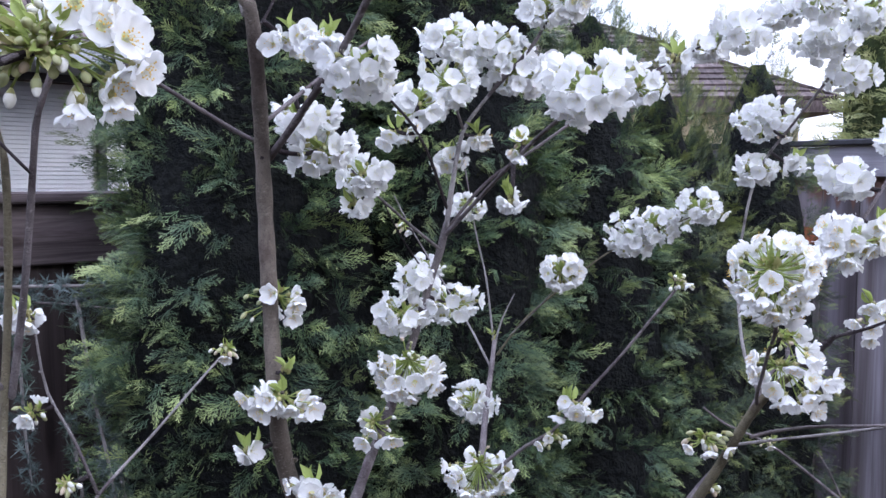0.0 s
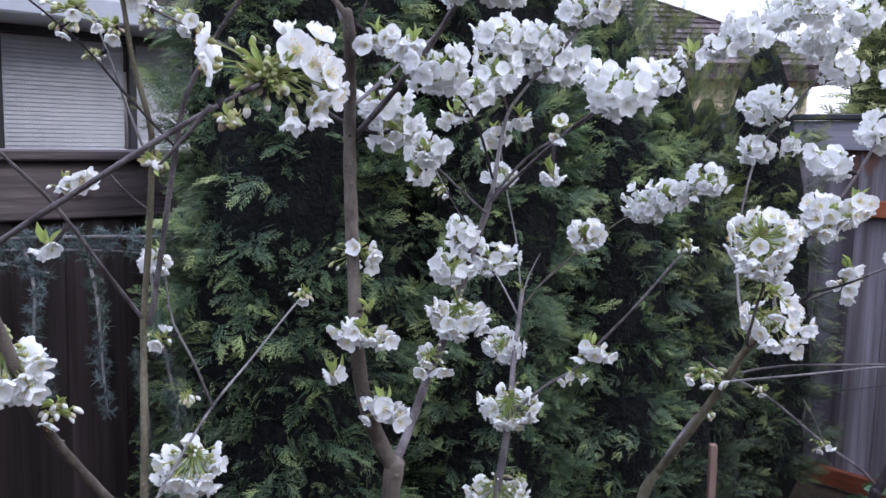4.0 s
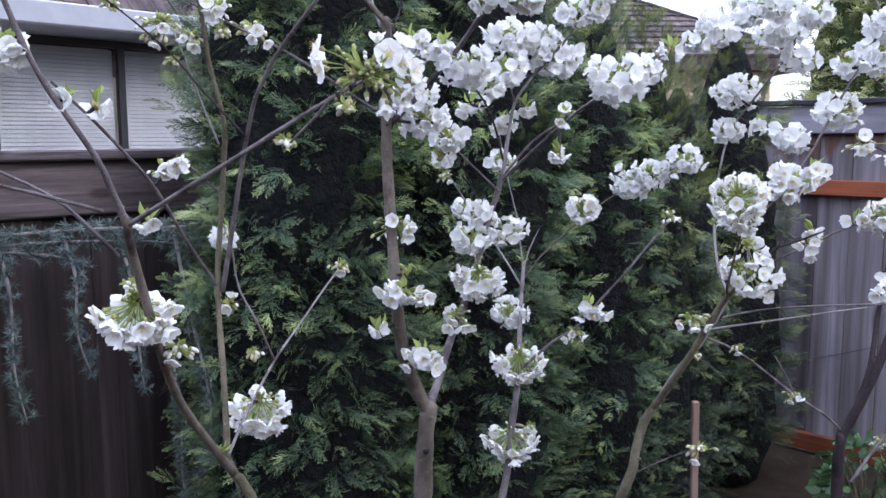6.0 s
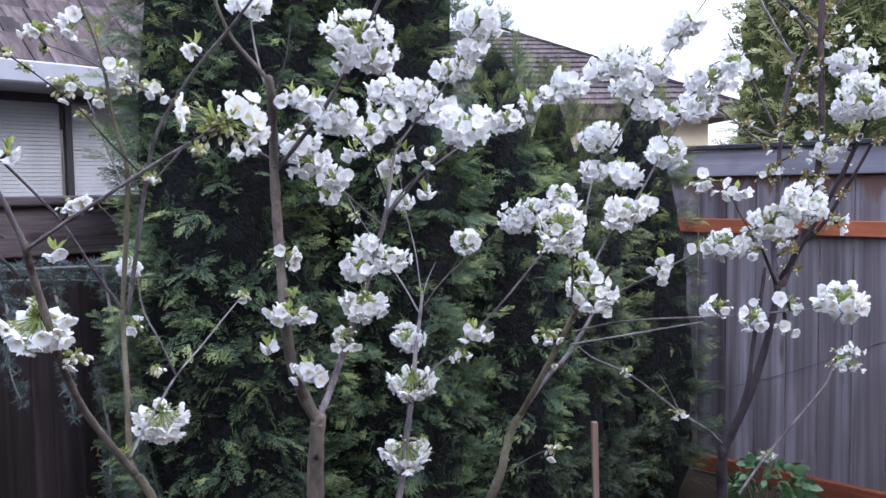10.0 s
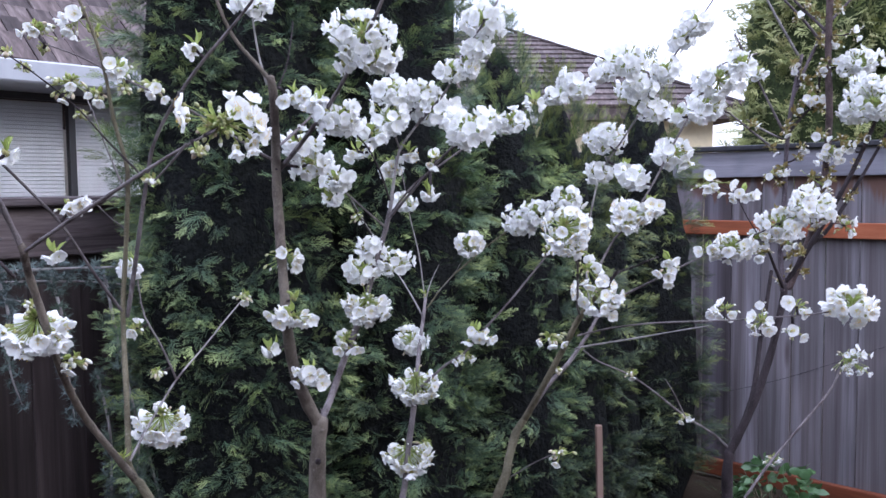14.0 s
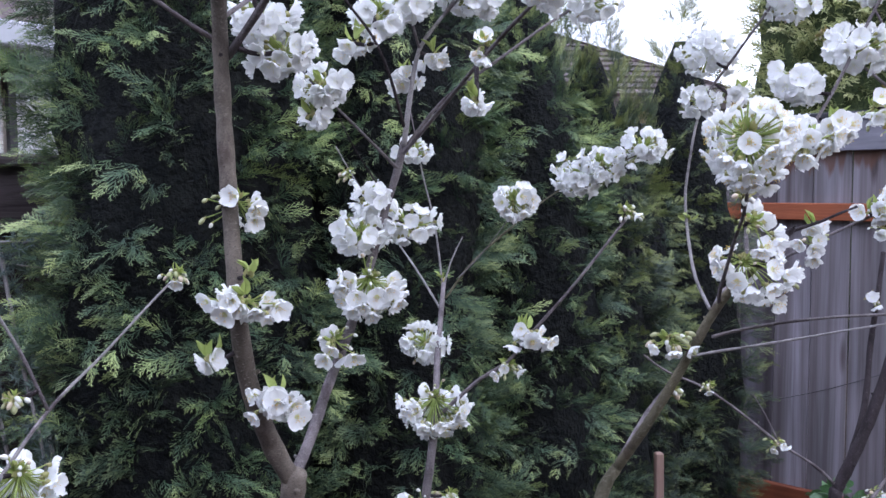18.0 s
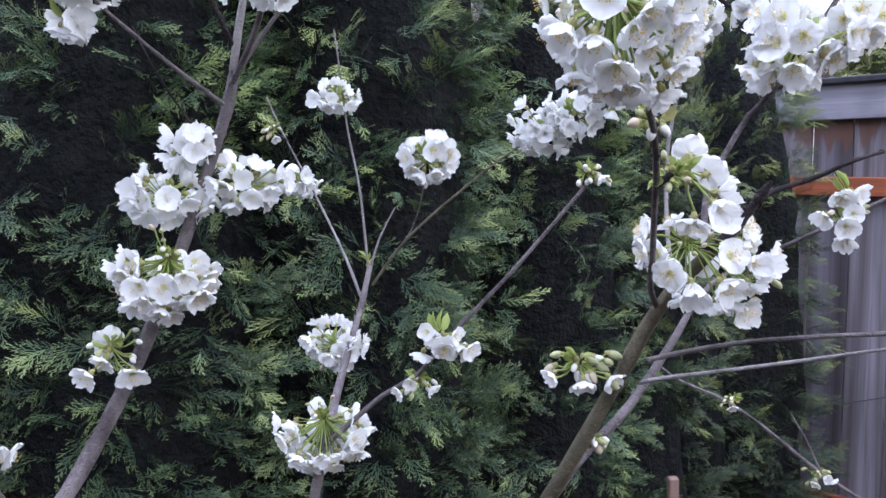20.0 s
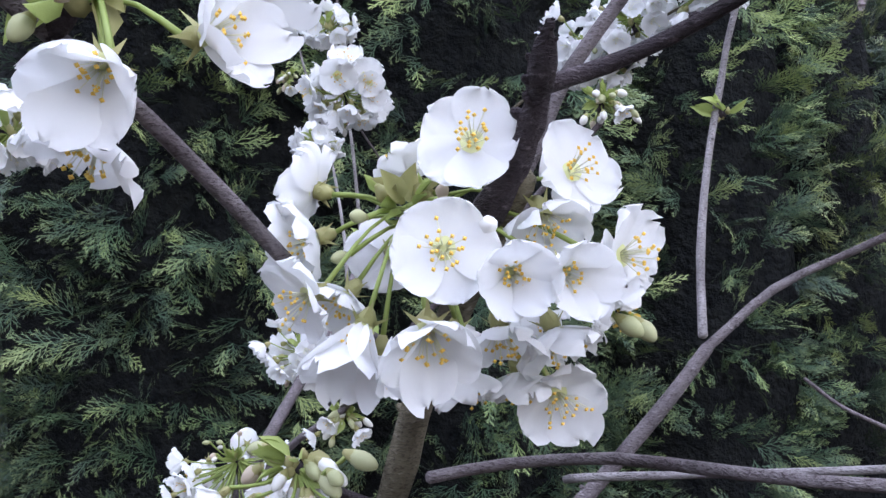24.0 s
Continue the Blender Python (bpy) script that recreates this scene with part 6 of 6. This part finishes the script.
blossom(cherry, "half", (0.850, 1.473, 1.639), 0.108, (0.861, 1.472, 1.643))
blossom(cherry, "few", (0.932, 1.459, 1.608), 0.069, (0.921, 1.465, 1.601))
blossom(cherry, "full", (0.672, 1.233, 1.710), 0.096, (0.658, 1.212, 1.720))
blossom(cherry, "full", (0.576, 1.228, 1.654), 0.079, (0.611, 1.202, 1.637))
blossom(cherry, "full", (0.632, 1.699, 1.772), 0.124, (0.642, 1.633, 1.733))
blossom(cherry, "full", (0.607, 1.667, 1.674), 0.084, (0.609, 1.664, 1.672))
blossom(cherry, "few", (0.673, 1.653, 1.682), 0.054, (0.626, 1.648, 1.704))
blossom(cherry, "full", (0.544, 1.151, 1.569), 0.092, (0.560, 1.203, 1.560))
blossom(cherry, "few", (0.595, 1.159, 1.589), 0.069, (0.585, 1.202, 1.597))
blossom(cherry, "half", (0.756, 1.504, 1.394), 0.091, (0.755, 1.513, 1.398))
blossom(cherry, "few", (0.757, 1.508, 1.432), 0.043, (0.771, 1.512, 1.406))
blossom(cherry, "full", (0.918, 1.472, 1.470), 0.105, (0.915, 1.474, 1.477))
blossom(cherry, "half", (0.973, 1.467, 1.487), 0.090, (0.969, 1.469, 1.499))
blossom(cherry, "few", (0.856, 1.493, 1.457), 0.067, (0.859, 1.493, 1.450))
blossom(cherry, "full", (1.043, 1.469, 1.527), 0.118, (1.041, 1.463, 1.530))
blossom(cherry, "full", (1.124, 1.456, 1.576), 0.126, (1.118, 1.460, 1.543))
blossom(cherry, "half", (1.224, 1.463, 1.518), 0.079, (1.212, 1.464, 1.525))
blossom(cherry, "half", (0.789, 1.200, 1.338), 0.088, (0.767, 1.128, 1.329))
blossom(cherry, "half", (0.808, 1.044, 1.335), 0.093, (0.832, 1.071, 1.343))
blossom(cherry, "half", (0.880, 1.033, 1.369), 0.078, (0.878, 1.027, 1.353))
blossom(cherry, "full", (0.984, 0.997, 1.377), 0.106, (0.971, 0.996, 1.368))
blossom(cherry, "half", (0.871, 1.029, 1.311), 0.061, (0.869, 1.036, 1.351))
blossom(cherry, "half", (-0.601, 0.920, 1.605), 0.086, (-0.617, 0.902, 1.580))
blossom(cherry, "few", (-0.666, 0.801, 1.706), 0.045, (-0.678, 0.798, 1.694))
blossom(cherry, "ring", (-0.579, 0.674, 1.416), 0.115, (-0.561, 0.674, 1.417))
blossom(cherry, "bud", (-0.536, 0.716, 1.353), 0.065, (-0.562, 0.718, 1.356))
blossom(cherry, "bud", (-0.593, 0.697, 1.448), 0.047, (-0.561, 0.667, 1.429))
blossom(cherry, "bud", (-0.612, 0.979, 1.847), 0.123, (-0.622, 0.956, 1.822))
blossom(cherry, "half", (-0.532, 1.006, 1.879), 0.087, (-0.537, 1.006, 1.869))
blossom(cherry, "bud", (-0.474, 1.040, 1.846), 0.082, (-0.476, 1.037, 1.839))
blossom(cherry, "bud", (-0.677, 0.981, 1.951), 0.092, (-0.648, 0.956, 1.919))
blossom(cherry, "half", (-0.595, 0.977, 1.970), 0.092, (-0.577, 0.975, 1.976))
blossom(cherry, "bud", (-0.338, 0.493, 1.651), 0.035, (-0.336, 0.491, 1.648))
blossom(cherry, "bud", (-0.266, 0.471, 1.689), 0.032, (-0.275, 0.473, 1.709))
blossom(cherry, "few", (-0.626, 0.906, 1.521), 0.043, (-0.610, 0.932, 1.551))
blossom(cherry, "full", (-0.665, 0.517, 1.762), 0.066, (-0.637, 0.508, 1.771))
blossom(cherry, "half", (-0.604, 0.529, 1.704), 0.040, (-0.606, 0.521, 1.701))
blossom(dark_cherry, "half", (1.890, 2.629, 0.910), 0.187, (1.861, 2.628, 0.876))
blossom(dark_cherry, "bud", (1.509, 2.478, 0.551), 0.098, (1.508, 2.470, 0.556))
blossom(dark_cherry, "bud", (1.049, 2.206, 0.806), 0.089, (1.052, 2.207, 0.810))
blossom(dark_cherry, "bud", (0.876, 2.249, 0.957), 0.069, (0.870, 2.247, 0.948))
blossom(dark_cherry, "full", (1.585, 1.968, 1.898), 0.169, (1.625, 1.983, 1.891))
blossom(dark_cherry, "full", (1.624, 2.127, 2.048), 0.136, (1.547, 2.185, 2.046))
blossom(dark_cherry, "full", (1.586, 2.087, 1.872), 0.107, (1.613, 1.995, 1.843))
blossom(dark_cherry, "full", (1.600, 2.012, 1.958), 0.112, (1.637, 1.972, 1.938))
blossom(dark_cherry, "half", (1.558, 2.160, 1.745), 0.130, (1.546, 2.185, 1.746))
blossom(dark_cherry, "red", (1.488, 2.157, 1.648), 0.118, (1.536, 2.182, 1.643))
blossom(dark_cherry, "red", (1.369, 2.217, 1.666), 0.112, (1.436, 2.262, 1.658))
blossom(dark_cherry, "red", (1.543, 2.153, 1.639), 0.091, (1.535, 2.182, 1.639))
blossom(dark_cherry, "red", (1.554, 2.060, 1.753), 0.088, (1.580, 2.025, 1.734))
blossom(dark_cherry, "half", (1.593, 2.179, 2.040), 0.099, (1.548, 2.185, 2.038))
blossom(dark_cherry, "few", (1.523, 2.236, 1.929), 0.080, (1.531, 2.236, 1.922))
blossom(dark_cherry, "red", (1.575, 2.186, 2.115), 0.079, (1.546, 2.184, 2.114))
blossom(dark_cherry, "red", (1.489, 2.246, 1.762), 0.073, (1.444, 2.270, 1.766))
blossom(dark_cherry, "red", (1.307, 2.151, 1.391), 0.099, (1.327, 2.153, 1.402))
blossom(dark_cherry, "red", (1.483, 2.286, 2.031), 0.081, (1.488, 2.286, 2.030))
blossom(dark_cherry, "red", (1.282, 2.357, 2.122), 0.095, (1.309, 2.359, 2.133))
blossom(dark_cherry, "red", (1.520, 2.166, 1.801), 0.091, (1.551, 2.186, 1.797))
blossom(dark_cherry, "red", (1.497, 2.247, 1.916), 0.081, (1.514, 2.246, 1.902))
blossom(dark_cherry, "red", (1.539, 2.173, 2.051), 0.086, (1.547, 2.185, 2.051))
blossom(dark_cherry, "red", (1.627, 2.165, 2.150), 0.090, (1.546, 2.182, 2.150))
blossom(dark_cherry, "red", (1.422, 2.255, 1.686), 0.081, (1.438, 2.264, 1.684))
blossom(dark_cherry, "red", (1.419, 2.196, 1.425), 0.088, (1.407, 2.229, 1.421))
blossom(dark_cherry, "red", (1.359, 2.283, 1.182), 0.074, (1.398, 2.326, 1.163))
blossom(dark_cherry, "red", (1.540, 2.169, 1.584), 0.079, (1.528, 2.181, 1.588))
blossom(dark_cherry, "red", (1.189, 2.277, 1.910), 0.069, (1.229, 2.273, 1.890))
blossom(dark_cherry, "red", (1.557, 2.092, 1.507), 0.078, (1.559, 2.139, 1.511))
blossom(dark_cherry, "few", (1.344, 2.326, 2.036), 0.074, (1.349, 2.336, 2.036))
blossom(cherry, "tuft", (0.114, 1.914, 1.297), 0.053, (0.113, 1.915, 1.296))
blossom(cherry, "tuft", (-0.209, 1.129, 1.397), 0.037, (-0.232, 1.161, 1.390))
blossom(cherry, "tuft", (-0.538, 0.950, 1.110), 0.029, (-0.537, 0.944, 1.107))
blossom(cherry, "tuft", (0.556, 1.600, 1.440), 0.020, (0.551, 1.594, 1.445))
blossom(cherry, "tuft", (-0.567, 0.993, 1.943), 0.053, (-0.566, 0.983, 1.941))
blossom(cherry, "bud", (-0.571, 1.005, 1.828), 0.063, (-0.548, 1.002, 1.830))
blossom(cherry, "bud", (-0.522, 1.012, 1.838), 0.049, (-0.515, 1.018, 1.858))
blossom(cherry, "bud", (-0.660, 0.977, 1.914), 0.037, (-0.648, 0.956, 1.919))
blossom(cherry, "bud", (-0.682, 0.935, 1.870), 0.043, (-0.677, 0.929, 1.872))
blossom(cherry, "bud", (-0.619, 1.056, 1.792), 0.041, (-0.597, 1.055, 1.801))
blossom(cherry, "bud", (-0.704, 0.918, 1.895), 0.038, (-0.705, 0.919, 1.894))

# small bronze spurs along the upper limbs of the dark tree
SPUR_RNG = random.Random(29)
for place, r0 in [q for q in SPURS if SPUR_RNG.random() < 0.62]:
    a = SPUR_RNG.uniform(0, 6.28)
    tip = place + Vector((math.cos(a), math.sin(a) * 0.5 - 0.4, SPUR_RNG.uniform(-0.2, 0.6))) * (r0 + SPUR_RNG.uniform(0.012, 0.03))
    blossom(dark_cherry, "spur", tip, SPUR_RNG.uniform(0.04, 0.065), place)

# ---- small things ----
stake = thing("garden_stake", (0.785, 2.40, GROUND), "pale brown wooden stake standing in the soil", "stake")
part("shaft", block(0.024, 0.024, 0.93, (0.012, 0, 0.465), 0.003, Matrix.Rotation(radians(-1.0), 4, "Y")), STAKE_WOOD, stake)


def shrub(at, R, H, count, size, label, seed):
    rng = random.Random(seed)
    ob = thing("shrub", at, label, "shrub")
    for k in range(14):
        a = rng.uniform(0, 6.28)
        e = Vector((math.cos(a) * R * rng.uniform(0.2, 0.8), math.sin(a) * R * rng.uniform(0.2, 0.8), H * rng.uniform(0.55, 0.95)))
        bm = bmesh.new()
        tube(bm, spline([(0, 0, 0), e * 0.5 + Vector((0, 0, 0.05)), e], [0.006, 0.004, 0.002], 0.05), 5)
        part("stem", bm, OLIVE_BARK, ob)
    meshes = [leaf_mesh(s, SHRUB_LEAF, 0.34, 0.25) for s in (seed, seed + 1)]
    for k in range(count):
        a, h = rng.uniform(0, 6.28), rng.random()
        r = R * math.sqrt(max(0.05, 1 - (h * 1.0 - 0.35) ** 2 / 0.5)) * rng.uniform(0.55, 1.0)
        p = Vector((math.cos(a) * r, math.sin(a) * r, H * (0.12 + 0.88 * h)))
        d = Vector((math.cos(a), math.sin(a), rng.uniform(-0.5, 0.6)))
        q = new("leaf", rng.choice(meshes))
        q.parent = ob
        q.matrix_basis = Matrix.Translation(p) @ toward(d) @ Matrix.Rotation(rng.uniform(0, 6.28), 4, "Z") @ Matrix.Scale(size * rng.uniform(0.7, 1.2), 4)
    return ob


shrub((1.83, 3.13, GROUND), 0.24, 0.50, 300, 0.060, "low green broadleaf shrub against the fence", 3)


def weeping_cedar():
    """Trailing branches of a blue cedar along the shaded fence."""
    rng = random.Random(8)
    at = Vector((-1.75, 1.9, GROUND + 0.2))
    ob = thing("blue_cedar", at, "weeping blue-grey cedar trailing over the fence", "tree")
    bm = bmesh.new()
    tube(bm, spline([(0, 0, -0.2), (-0.05, 0.05, 0.8), (0.05, 0.1, 1.36)], [0.03, 0.022, 0.012], 0.06), 8, 0.06, rng)
    part("trunk", bm, GREY_BARK, ob)
    runs = []
    for z, reach, y in ((1.36, 1.25, 0.30), (1.32, 0.9, 0.25), (1.30, 0.55, 0.1)):
        runs.append([Vector((0.0, 0.1, z - 0.02)), Vector((reach * 0.4, 0.1 + y * 0.4, z + 0.02)), Vector((reach * 0.75, 0.1 + y, z + 0.01)), Vector((reach, 0.1 + y * 1.3, z - 0.02))])
    for x, y, z, drop in ((0.30, 0.18, 1.36, 0.55), (0.48, 0.22, 1.37, 0.42), (0.62, 0.3, 1.36, 0.5), (0.78, 0.36, 1.35, 0.8), (0.15, 0.15, 1.3, 0.7), (0.95, 0.42, 1.33, 0.6), (0.02, 0.02, 0.95, 0.6), (0.1, -0.05, 0.8, 0.55), (0.86, 0.4, 0.9, 0.7), (0.72, 0.42, 1.0, 0.7)):
        runs.append([Vector((x, y, z)), Vector((x + 0.05, y - 0.04, z - drop * 0.3)), Vector((x + 0.07 + rng.uniform(-0.05, 0.05), y - 0.06, z - drop * 0.7)), Vector((x + 0.06 + rng.uniform(-0.06, 0.06), y - 0.05, z - drop))])
    vs, fs, tone, tip = [], [], [], []
    for run in runs:
        bm = bmesh.new()
        path = spline(run, [0.006, 0.005, 0.004, 0.002], 0.012)
        tube(bm, path, 6, 0.05, rng)
        part("branch", bm, PALE_BARK, ob)
        for q, r in path:
            for _ in range(rng.choice((1, 1, 2))):
                c = q + Vector((rng.uniform(-1, 1), rng.uniform(-1, 1), rng.uniform(-1, 1))) * 0.02
                tn = rng.random()
                for _ in range(22):
                    d = Vector((rng.uniform(-1, 1), rng.uniform(-1, 1), rng.uniform(-0.8, 1))).normalized()
                    s = d.cross(Vector((rng.uniform(-1, 1), 1, rng.uniform(-1, 1)))).normalized() * 0.0016
                    i = len(vs)
                    vs.extend([c - s, c + s, c + d * rng.uniform(0.018, 0.034)])
                    fs.append((i, i + 1, i + 2))
                    tone.extend([tn] * 3)
                    tip.extend([0, 0, 1])
    me = bpy.data.meshes.new("needles")
    me.from_pydata([tuple(v) for v in vs], [], fs)
    for key, vals in (("tip", tip), ("tone", tone)):
        me.attributes.new(key, "FLOAT", "POINT").data.foreach_set("value", vals)
    tagged(finish("needles", me, [BLUE_GREEN], ob, "blue-grey needle tufts"), kind="stuff")


weeping_cedar()
conifer("juniper", (-1.46, 1.78, GROUND), 0.17, 0.62, 260, 0.10, CEDAR_GREEN, SMALL_TEMPLATES, "small green conifer below the red-brown post", 41, 2.0, category="shrub")

# shingles of the near roof, last
shingles(roof, 9.6, 3.6, 0.27, 0.18, 9)
